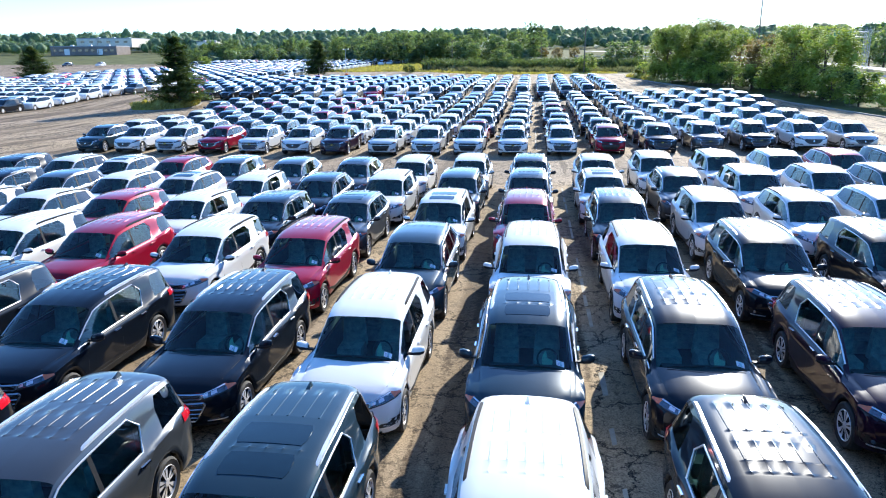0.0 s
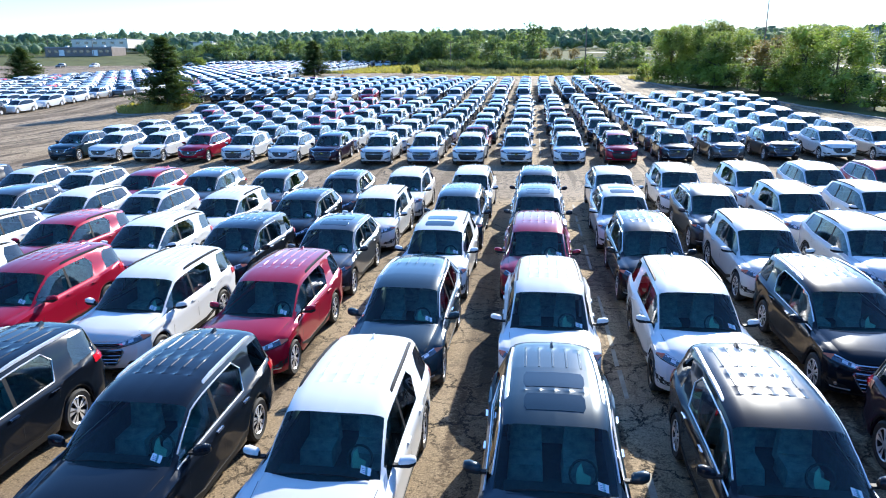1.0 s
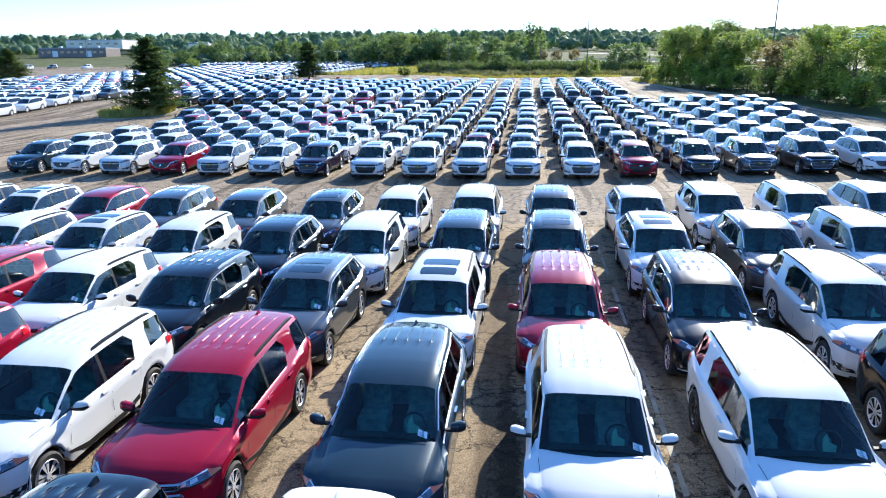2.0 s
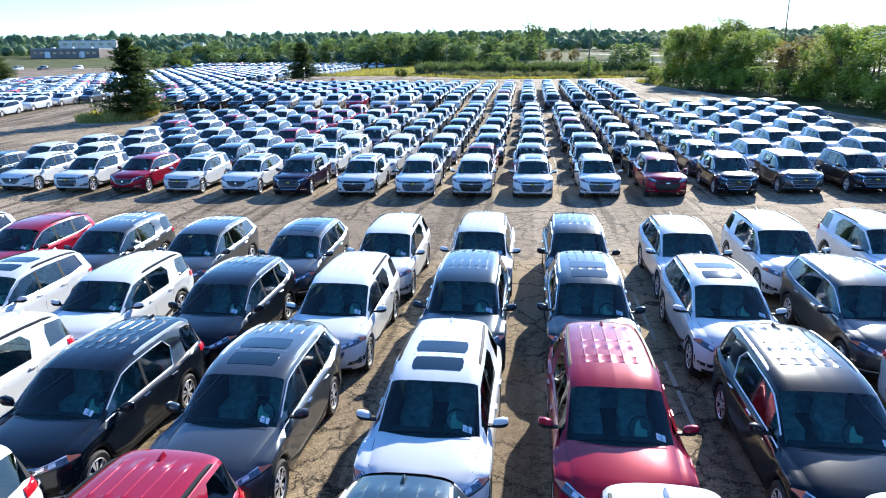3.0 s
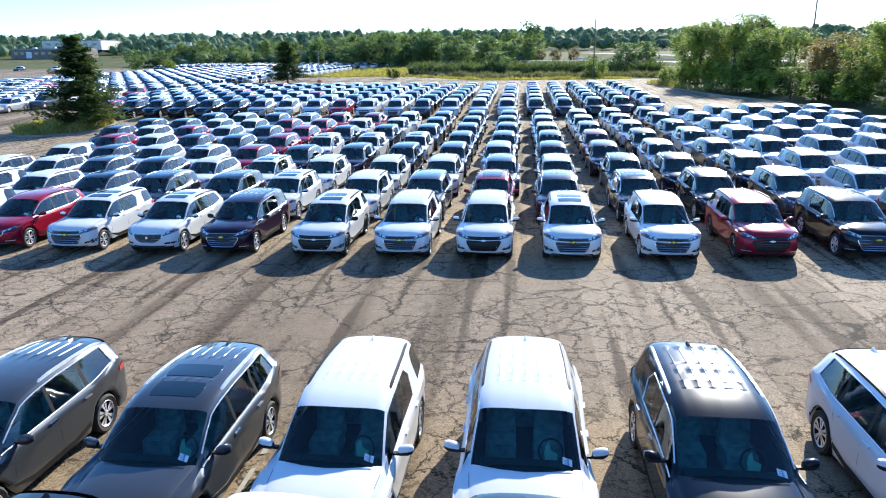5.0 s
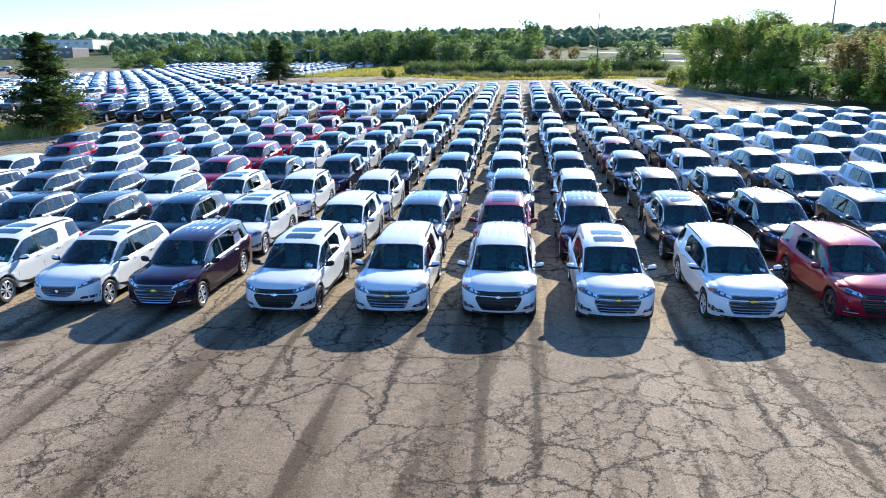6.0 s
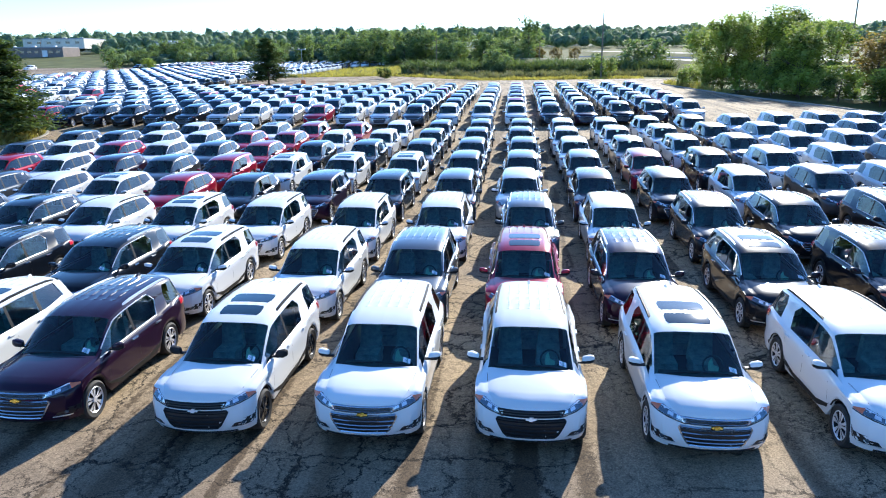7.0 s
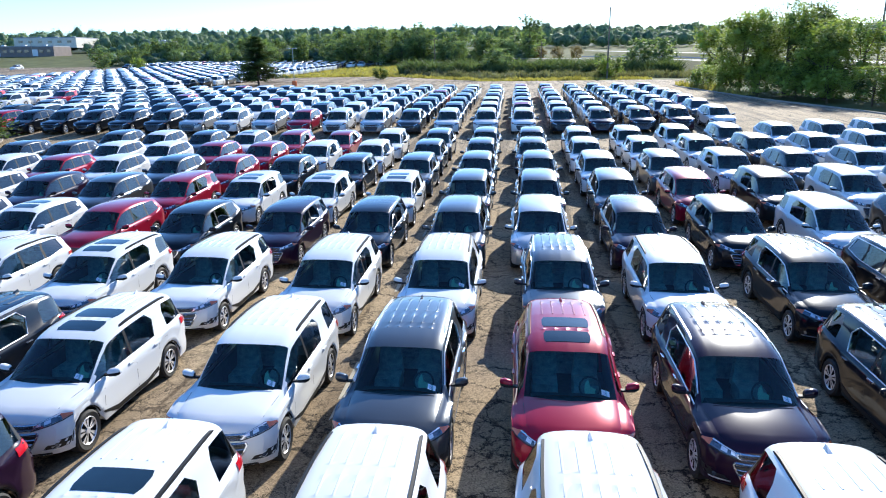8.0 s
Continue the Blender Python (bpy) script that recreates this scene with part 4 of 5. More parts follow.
def build_car(colour, style, detail):
    """One parked car with its parts. style: t crossover, T with sunroof panels, b with black grille and rims, B with both, e touring, E touring with sunroof panels."""
    kind = "touring" if style in "eE" else "crossover"
    sun_panels = style in "TEB"
    black = style in "bB"
    key = ("loft", kind)
    if key not in MESHES:
        MESHES[key] = loft(kind, FINE)
    groups = MESHES[key]
    paint = PAINT[colour]
    car = empty("suv")
    roof_words = "with dark sunroof panels" if sun_panels else "with a plain roof"
    shape_words = "rounded SUV" if kind == "touring" else "squarish SUV"
    tagged(car, f"{COLOUR_WORDS[colour]} {shape_words} {roof_words} on cracked asphalt", "car", "parked cars")
    c = (kind, colour)
    if detail:
        shared("body", c, lambda: body_bm(kind, groups), [paint, TRIM, CHROME if colour in "KGPSB" else paint], car, f"{COLOUR_WORDS[colour]} painted body shell")
        shared("hood", c, lambda: mesh_of(groups["hood"]), [paint], car)
        shared("roof", c + (sun_panels,), lambda: roof_bm(kind, sun_panels), [paint], car)
    else:
        shell = {"body": groups["body"] + groups["hood"] + groups["roof"], "pillar": groups["pillar"]}
        shared("body", c + ("whole",), lambda: body_bm(kind, shell), [paint, TRIM, CHROME if colour in "KGPSB" else paint], car, f"{COLOUR_WORDS[colour]} painted body shell")
    shared("windshield", (kind,), lambda: mesh_of(groups["windshield"]), [GLASS], car, "dark tinted windscreen")
    shared("rear_window", (kind,), lambda: mesh_of(groups["rear_window"]), [GLASS_DARK], car)
    panes = [w + "_" + s for w in ("front", "rear", "quarter") for s in ("left", "right")]
    if detail:
        for w in panes:
            shared("side_window", (kind, w), lambda w=w: mesh_of(groups[w]), [GLASS_DARK if w.startswith("quarter") else GLASS_SIDE], car)
    else:
        for s in ("left", "right"):
            shared("side_window", (kind, s), lambda s=s: mesh_of([q for w in panes if w.endswith(s) for q in groups[w]]), [GLASS_DARK], car)
    shared("cabin", (), cabin_mesh, [CABIN, SEAT, COVER], car, "dark seats and dashboard")
    for s in (1, -1):
        shared("headlight", (kind, s), lambda s=s: headlight_bm(kind, s), [LENS, AMBER, TRIM, BOWL], car, "clear headlamp with an amber end")
        cap = TRIM if style == "B" else paint
        shared("mirror", (s, cap.name), lambda s=s: mirror_bm(s), [cap, TRIM], car)
    grille = shared("grille", (kind, black), lambda: grille_bm(kind), [DARK, TRIM if black else POLISHED], car, "black mesh grille" if black else "dark grille with chrome bars")
    rim_mat = ALLOY_BLACK if black else ALLOY
    for y in AXLES:
        for s in (1, -1):
            if detail:
                wheel = shared("wheel", (), tyre_mesh, [RUBBER], car, "black rubber tyre")
                shared("rim", (black,), rim_mesh, [rim_mat, TRIM], wheel, "black spoked rim" if black else "bright alloy rim")
            else:
                wheel = shared("wheel", ("whole", black), whole_wheel, [rim_mat, RUBBER], car, "black tyre on a spoked rim")
            wheel.matrix_basis = pose(s * .855, y, TYRE_R, 0, 0, 0 if s == 1 else 180)
    shared("lower_trim", (kind,), lambda: lower_bm(kind), [TRIM], car, "black plastic lower trim")
    if detail:
        shared("badge", (kind, black), lambda: badge_bm(kind), [ALLOY if black else (GOLD if kind == "crossover" else POLISHED)], grille)
        for s in (1, -1):
            shared("tail_light", (kind, s), lambda s=s: taillight_bm(kind, s), [RED_LENS], car, "red tail lamp")
            shared("fog_light", (kind, s), lambda s=s: foglight_bm(kind, s), [DARK, LENS, SATIN], car)
            shared("roof_rail", (kind, s, colour in "WR"), lambda s=s: rail_bm(kind, s), [TRIM if colour in "WR" else SATIN], car)
        shared("antenna", c, lambda: fin_bm(kind), [paint], car)
        shared("window_label", (kind,), lambda: sticker_bm(kind), [PAPER, INK], car, "white paper window label")
        shared("wiper", (kind,), lambda: wiper_bm(kind), [TRIM], car)
        if colour in "KGPBS" or (kind == "touring"):
            for s in (1, -1):
                shared("window_trim", (kind, s), lambda s=s: trim_bm(kind, s), [SATIN], car, "chrome line round the side windows")
    if sun_panels:
        shared("sunroof", (kind, 0), lambda: sunroof_bm(kind, -.20, .22, .42), [SUNROOF], car, "dark glass sunroof panel")
        shared("sunroof", (kind, 1), lambda: sunroof_bm(kind, .42, .90, .44), [SUNROOF], car, "dark glass sunroof panel")
    return car


PLACED = random.Random(11)


def place_car(code, x, y, detail, parked=None):
    """Puts one car in its stall. parked: how far it stands off the middle of the stall, where that is known."""
    colour, style = code[0], code[1]
    key = (colour, style, detail)
    dx, dy, turn = PLACED.uniform(-.08, .08), PLACED.uniform(-.12, .12), PLACED.uniform(-.6, .6)
    if parked is not None:
        dx, dy, turn = parked, dy * .6, turn * .5
    m = pose(x + dx, y + dy, gz(y, x), math.degrees(math.atan2(gz(y + 1.5, x) - gz(y - 1.5, x), 3.0)), 0, turn)
    if key not in MASTERS:
        car = build_car(colour, style, detail)
        car.matrix_basis = m
        MASTERS[key] = car
        return car
    return copy_thing(MASTERS[key], m)


EAST_NEAR = {2: -.1, 3: -.35, 4: -.7, 5: -1.2, 6: -1.7, 7: -2.1}
EAST_MID = {2: .2, 3: .22, 4: .4, 5: .5, 6: .45, 7: .5, 8: .5}
FAN = {-3: -.35, -4: -.62, -5: -.92, -6: -.98, -7: -1.15, -8: -1.28, -9: -1.4, -10: -1.5}


def row_of_cars(codes, first, x0, dx, y, detail, parked=None, fan=0.0, east=None):
    """A row of cars. fan: how far the western columns spread out in this row; east: the shift of the eastern columns."""
    east = east or {}
    parked = parked or {}
    for k, code in enumerate(codes.split()):
        n = first + k
        if code != "..":
            place_car(code, x0 + dx * n + (0 if n in parked else fan * FAN.get(n, 0) + east.get(n, 0)), y, detail, parked.get(n))


# near block, south of the cross aisle: six rows, noses to the south
AX, ADX = -0.03, 3.0
row_of_cars("Kt Gt BT Wt Kt Kt", -3, AX, ADX, 6.9, True)
row_of_cars("Wt Kt Kt Kt Wt BT Kt Pt Kt", -5, AX, ADX, 12.5, True, {-3: -.18, -2: .13, -1: -.01, 0: .01, 1: -.02})
row_of_cars("Ge Wt Rt Wt Rt Be Wt Wb Kt Kt", -6, AX, ADX, 18.15, True, {-4: -.14, -3: 0, -2: -.11, -1: 0, 0: .05, 1: -.03})
row_of_cars("Wt We Rt Wt Kt GE WT Rt Kt Wt We Se", -7, AX, ADX, 23.5, True, {-3: -.13, -2: -.18, -1: 0, 0: -.16, 1: -.07, 2: -.05}, east=EAST_NEAR)
row_of_cars("Kt Ge We WE Wt Ke Wt Bt BT WE Ge Wt We Ge", -8, AX, ADX, 28.8, True, {-4: .07, -3: .10, -2: .05, -1: .03, 0: -.11, 1: -.16}, east=EAST_NEAR)
row_of_cars("Kt We WE Re Gt Ge GE Wt Wt Kt We Wt Wt Se Re Kt", -9, AX, ADX, 33.8, True, {-5: -.04, -4: .11, -3: .40, -2: .21, -1: .06, 0: -.07, 2: -.3}, east=EAST_NEAR)

# middle block: eight rows
BX, BDX = -4.29, 3.02
row_of_cars("Be We Wt Re WT WE Pt WB Wt Wb WT Wt Rb Kt Gt Kt We Se", -9, BX, BDX, 49.35, True, {-4: .02, -3: -.26, -2: .12, -1: .08, 0: -.04, 1: -.06}, .15, EAST_MID)
row_of_cars("We Wt We Ke Kt Kt WT Wt Gt RT Pt KT Kt Gt We Wt We Wt", -9, BX, BDX, 55.0, True, {-4: -.25, -3: -.45, -2: .13, -1: -.03, 0: -.1, 1: -.2, 2: .15}, .6, EAST_MID)
row_of_cars("We We Ge Ke We WT Wt Wt Wt Gt Wt Kt Ke Kt Wt We Wt Se", -9, BX, BDX, 60.9, True, {-4: -.6, -3: -.4, -2: .04, -1: .05, 0: .12, 1: 0, 2: .37, 3: .05}, .95, EAST_MID)
row_of_cars("Wt Ge We WE Re Ke Pt Kt Gt St Pt Kt Wt Ge Wt We Wt Ge", -9, BX, BDX, 66.75, False, {-3: -.1, 0: -.2, 2: .06}, .88, EAST_MID)
row_of_cars("Re We Pe Ge Rt WT WT WT Gt Gt Gt Rt Kt Wt Wt Ke We Wt", -9, BX, BDX, 72.55, False, fan=1.05, east=EAST_MID)
row_of_cars("Ge We Re We Ge Re Ke Kt Gt Gt Gt Wt Gt Wt Ge We Wt Se Wt Ge", -10, BX, BDX, 78.35, False, fan=1.12, east=EAST_MID)
row_of_cars("Ge Ge We We Re Re Wt Wt Gt Gt Gt Wt Wt Wt Kt We Wt Se We Wt", -10, BX, BDX, 84.15, False, fan=1.15, east=EAST_MID)
row_of_cars("Ge We Ge WE Rt Re Wt Gt Gt Gt Wt Wt Wt Gt We Wt Wt Se We", -9, BX, BDX, 89.95, False, fan=1.15, east=EAST_MID)

# far block beyond the second aisle: first row car by car
row_of_cars("Re Ke Kt Ke Kt Kt St Wt Se Re Wt St Ge Wt Wt Wt Kt Pt Kt Pt We", -15, BX - .45, BDX, 101.0, False)


def far_car_quads(kind):
    """A plain car for the distance: shell, panes, sills and wheels in one list of faces with a material slot."""
    groups = loft(kind, COARSE, (1, 3, 5, 7, 8, 10, 11, 13, 15))
    faces = []
    for name, quads in groups.items():
        slot = 0 if name in ("body", "hood", "roof") else 1
        faces += [(q, slot) for q in quads]
    for y in AXLES:
        for s in (1, -1):
            ring = [(s * .985, y + .37 * math.cos(t), .375 + .37 * math.sin(t)) for t in (2 * math.pi * k / 8 for k in range(8))]
            faces.append((ring if s == 1 else ring[::-1], 2))
            rim = [(s * .992, y + .24 * math.cos(t), .375 + .24 * math.sin(t)) for t in (2 * math.pi * k / 8 for k in range(8))]
            faces.append((rim if s == 1 else rim[::-1], 3))
    return faces


def far_cars():
    """Rows of cars too many to count, joined into one."""
    rng = random.Random(5)
    base = {k: far_car_quads(k) for k in SHAPES}
    slots = list(PAINT) + ["glass", "tyre", "rim"]
    verts, faces, mats = [], [], []

    def put(x, y, letters="WWWWWWSSGGGKKRPB"):
        kind = "crossover" if rng.random() < .6 else "touring"
        colour = slots.index(rng.choice(letters))
        jx, jy, z = rng.uniform(-.1, .1), rng.uniform(-.15, .15), gz(y, x)
        slope = (gz(y + 1.5, x) - gz(y - 1.5, x)) / 3
        for q, slot in base[kind]:
            i = len(verts)
            verts.extend((x + jx + p[0], y + jy + p[1], z + p[2] + slope * p[1]) for p in q)
            faces.append(tuple(range(i, i + len(q))))
            mats.append(colour if slot == 0 else len(PAINT) + slot - 1)

    for r in range(1, 7):                            # rest of the far block
        for k in range(-16, 6):
            put(BX - .45 + BDX * k, 101.0 + 5.5 * r)
    for c in range(0, 16):                           # long columns to the north-west
        for r in range(0, 30):
            x, y = -59 - 3.3 * c, 112 + 5.6 * r
            if y > 150 + 14 * c and c < 9 and y > 262:
                continue
            if c < 2 and y < 126:
                continue
            if rng.random() < .97 and y < 270 - c * 1.5:
                put(x, y, "WWWWWWWWSSGGKKR")
    for c in range(0, 12):                           # block west of the grass island
        for r in range(0, 5):
            put(-67 - 3.1 * c, 84 + 5.8 * r, "WWWWWWWS" if r else "WWWKGP")
    for c in range(0, 26):                           # strip behind the grass verge
        for r in range(0, 4):
            put(-58 - 3.0 * c + 2.0 * r, 272 + 5.8 * r)
    for x, y in ((-196, 270), (-186, 271), (-173, 273)):
        put(x, y)
    me = bpy.data.meshes.new("distant_cars")
    me.from_pydata(verts, [], faces)
    for k in PAINT:
        me.materials.append(PAINT[k])
    for m in (SUNROOF, RUBBER, ALLOY):
        me.materials.append(m)
    me.polygons.foreach_set("material_index", mats)
    me.update()
    return tagged(new("distant_cars", me), "hundreds of parked SUVs in long rows", "cars", kind="stuff")


far_cars()

# ---- plants ----
def add_leaf(verts, faces, p, size, rng, up=0.5):
    """One leaf clump: a bent pair of triangles with its own lean."""
    a, b = rng.uniform(0, 6.283), rng.uniform(-1.0, 1.0)
    u = Vector((math.cos(a), math.sin(a), rng.uniform(-.5, .5))) * size
    v = Vector((-math.sin(a) * math.cos(b), math.cos(a) * math.cos(b), math.sin(b) * up + .2)) * size * rng.uniform(.5, .9)
    i = len(verts)
    verts.extend((p - u * .5, p + v * .5 + u * .1, p + u * .55, p - v * .5))
    faces.append((i, i + 3, i + 2, i + 1))


def mesh_from(name, verts, faces, material):
    me = bpy.data.meshes.new(name)
    me.from_pydata(verts, [], faces)
    me.materials.append(material)
    me.update()
    return me


def ball_of(subdivisions):
    bm = bmesh.new()
    bmesh.ops.create_icosphere(bm, subdivisions=subdivisions, radius=1.0)
    points, sides = [v.co.copy() for v in bm.verts], [tuple(v.index for v in f.verts) for f in bm.faces]
    bm.free()
    return points, sides


BALL, BALL_FACES = ball_of(1)


def crown_mesh(seed, height, width, leaves, size, material, base=0.22, lobes=16):
    """A broadleaf crown: uneven lobes of leaf clumps with gaps between them."""
    rng = random.Random(seed)
    verts, faces = [], []
    centres = []
    for k in range(lobes):
        t = rng.random()
        z = height * (base + .12 + (.80 - base) * t)
        r = width * .5 * (.32 + .62 * math.sin(math.pi * min(1, .18 + .74 * (1 - t)))) * math.sqrt(rng.uniform(.05, 1.0))
        a = rng.uniform(0, 6.283)
        s = width * rng.uniform(.07, .15)
        centres.append((Vector((r * math.cos(a), r * math.sin(a), z)), s))
    centres.append((Vector((0, 0, height * .80)), width * .20))
    for c, s in centres:                             # the dense heart of each spray, where twigs and old leaves shut out the light
        i = len(verts)
        q = Vector((rng.uniform(1, 5), rng.uniform(1, 5), rng.uniform(1, 5)))
        for v in BALL:
            swell = .36 + .08 * math.sin(q.x * v.x * 2 + 7 * v.z) + .08 * math.sin(q.y * v.y * 2 + 5 * v.x) + rng.uniform(-.05, .05)
            verts.append(c + Vector((v.x, v.y, v.z * 1.2)) * s * swell)
        faces.extend(tuple(i + k for k in f) for f in BALL_FACES)
    weights = [s * s for _, s in centres]
    for c, s in rng.choices(centres, weights, k=leaves):
        d = Vector((rng.gauss(0, 1), rng.gauss(0, 1), rng.gauss(0, 1))).normalized()
        gap = math.sin(3.1 * d.x + 7 * c.x) + math.sin(3.7 * d.y + 5 * c.z) + math.sin(4.3 * d.z + 6 * c.y)
        if gap > .75:                                # bare windows between the sprays
            continue
        p = c + Vector((d.x, d.y, d.z * 1.25)) * s * (rng.uniform(.55, 1.1) if rng.random() < .72 else rng.uniform(1.1, 1.75))
        p.z = min(p.z, height * rng.uniform(.97, 1.02))
        if p.z > .3:
            add_leaf(verts, faces, p, size * rng.uniform(.6, 1.25), rng)
    return mesh_from("crown", verts, faces, material), centres


def trunk_mesh(seed, height, thick, centres):
    rng = random.Random(seed)
    bm = bmesh.new()
    top = Vector((rng.uniform(-.3, .3), rng.uniform(-.3, .3), height * .72))
    path = [Vector((0, 0, -.3)), Vector((0, 0, height * .15)), top * .55, top]
    add_tube(bm, path, [thick * 1.25, thick, thick * .7, thick * .2], 7)
    for c, s in centres[:9]:
        a = path[1].lerp(top, rng.uniform(.1, .7))
        m = a.lerp(c, .5) + Vector((0, 0, -.2))
        add_tube(bm, [a, m, c], [thick * .38, thick * .24, thick * .06], 5)
    me = bpy.data.meshes.new("trunk")
    bm.to_mesh(me)
    bm.free()
    me.materials.append(BARK)
    return me


TREE_KINDS = {}


def tree(kind, x, y, turn, scale, label, group="", z=None):
    trunk, crown = TREE_KINDS[kind]
    root = empty("tree", pose(x, y, gz(y, x) if z is None else z, 0, 0, turn))
    root.scale = (scale,) * 3
    new("trunk", trunk).parent = root
    new("crown", crown).parent = root
    return tagged(root, label, "tree", group)


def define_tree(kind, seed, height, width, leaves, size, material, base=.22, lobes=16, thick=.2):
    crown, centres = crown_mesh(seed, height, width, leaves, size, material, base, lobes)
    TREE_KINDS[kind] = (trunk_mesh(seed, height, thick, centres), crown)


define_tree("big_a", 21, 14.0, 12.5, 27000, .36, LEAF, .02, 46, .28)
define_tree("big_b", 22, 13.0, 10.5, 22500, .36, LEAF, .02, 40, .26)
define_tree("mid_a", 23, 9.5, 8.5, 12500, .33, LEAF, .02, 34, .2)
define_tree("rust", 24, 7.0, 6.5, 7200, .32, LEAF_RUST, .02, 30, .16)
define_tree("bush_a", 25, 4.2, 6.4, 5000, .32, LEAF, .0, 34, .1)
define_tree("bush_b", 26, 3.0, 4.6, 3400, .30, LEAF, .0, 28, .08)
define_tree("far_a", 31, 12.0, 10.0, 1900, .95, LEAF_FAR_HAZED, .02, 46, .22)
define_tree("far_b", 32, 13.5, 9.0, 1800, .95, LEAF_FAR_HAZED, .02, 42, .22)
define_tree("far_c", 33, 9.5, 10.5, 1800, .9, LEAF_FAR_HAZED, .0, 42, .2)

WOOD = "green broadleaf tree beside the lot's kerb"
for kind, x, y, turn, s in (("big_b", 25.2, 146, 20, .78), ("big_a", 29, 139.5, 0, .80), ("big_b", 33.2, 143, 130, .86), ("big_a", 29, 151, 70, .76), ("mid_a", 30.5, 131, 40, .92), ("mid_a", 35.5, 134, 310, .95),
                            ("big_b", 35.0, 103.5, 200, .70), ("mid_a", 36.0, 96, 90, .92), ("mid_a", 39.5, 106, 250, .92), ("mid_a", 34.2, 109, 170, .74), ("mid_a", 41, 129, 15, .80)):
    tree(kind, x, y, turn, s, WOOD, "trees beside the kerb")
for x, y, turn, s in ((34, 119, 0, 1.02), (37.5, 123, 80, 1.15), (38, 115, 170, 1.05), (33.6, 113.5, 30, .62)):
    tree("rust", x, y, turn, s, "small tree with rust-tinged autumn leaves", "rust-tinged trees")
for k, (kind, x, y, s) in enumerate((("bush_a", 22.0, 152, .75), ("bush_a", 23.8, 145, .8), ("bush_b", 25.2, 138, 1.1), ("bush_a", 27.6, 132, .95), ("bush_b", 29.0, 126.5, 1.1), ("bush_a", 31.2, 121, .9), ("bush_a", 32.4, 114, .85), ("bush_b", 33.6, 108, 1.1),
                                     ("bush_a", 34.6, 100, .9), ("bush_a", 35.4, 92, .95), ("bush_b", 36.4, 86.5, 1.2), ("bush_a", 38, 81, .82), ("bush_a", 39.5, 73, .85), ("bush_b", 39, 65, 1.2), ("bush_a", 32, 135.5, 1.1), ("bush_a", 36.5, 118, 1.1), ("bush_a", 39.5, 99, .9), ("bush_b", 42, 88, 1.0))):
    b = tree(kind, x, y, 37 * k, s, "dense green bush under the kerbside trees", "kerbside bushes")
    b.name = "bush"
    b["category"] = "bush"
for kind, x, y, s, label in (("far_c", -9.3, 205, .62, "rounded dark green bush among reeds"), ("bush_a", 12.6, 188, .98, "dark shrub at the end of the lot"), ("far_c", 22.8, 213, .78, "broad grey-green tree beside the highway"),
                             ("mid_a", 34, 192, 1.1, "slim tree beside the highway"), ("far_c", 28.5, 217, .80, "grey-green tree with a broad crown"), ("far_b", -.8, 300, 1.18, "tall tree that overtops the wood"), ("far_c", 18, 250, .42, "small tree on the verge"), ("bush_a", -33, 190, .6, "low bush in the verge"), ("bush_a", -122, 258, .9, "pale round bush by the far cars"), ("far_c", -136, 262, .72, "small round tree on a grass island")):
    tree(kind, x, y, 11 * s * 30, s, label)
for k, (x, y, s) in enumerate(((91, 205, .8), (96, 216, .95), (103, 208, .9), (110, 216, 1.05), (119, 210, .95), (98, 230, .95), (128, 220, 1.1))):
    tree(("far_a", "far_b", "far_c")[k % 3], x, y, 50 * k, s, "green tree in the wood across the highway", "wood across the highway")
rng = random.Random(71)
for k in range(92):                                  # wood behind the reeds
    t = (k % 46) / 45
    back = k // 46
    x = -155 + 185 * t + rng.uniform(-3, 3)
    y = 305 - 22 * t + back * 24 + rng.uniform(-9, 9) + (30 if x > -8 else 0)
    if x > 5:                                        # the highway bank stays open here
        continue
    s = rng.uniform(.72, 1.08) * (1.0 if -80 < x < -38 else (.68 if x < -80 else .92)) * (1.08 if back else .92)
    tree(rng.choice(("far_a", "far_b", "far_c")), x, y, rng.uniform(0, 360), s, "green tree in the wood behind the reeds", "wood behind the reeds")
for x, y in ((9, 302), (16, 306), (3, 305)):
    tree("rust", x, y, 30 * x, .72, "rust-red shrub on the highway bank", "rust-red shrubs")


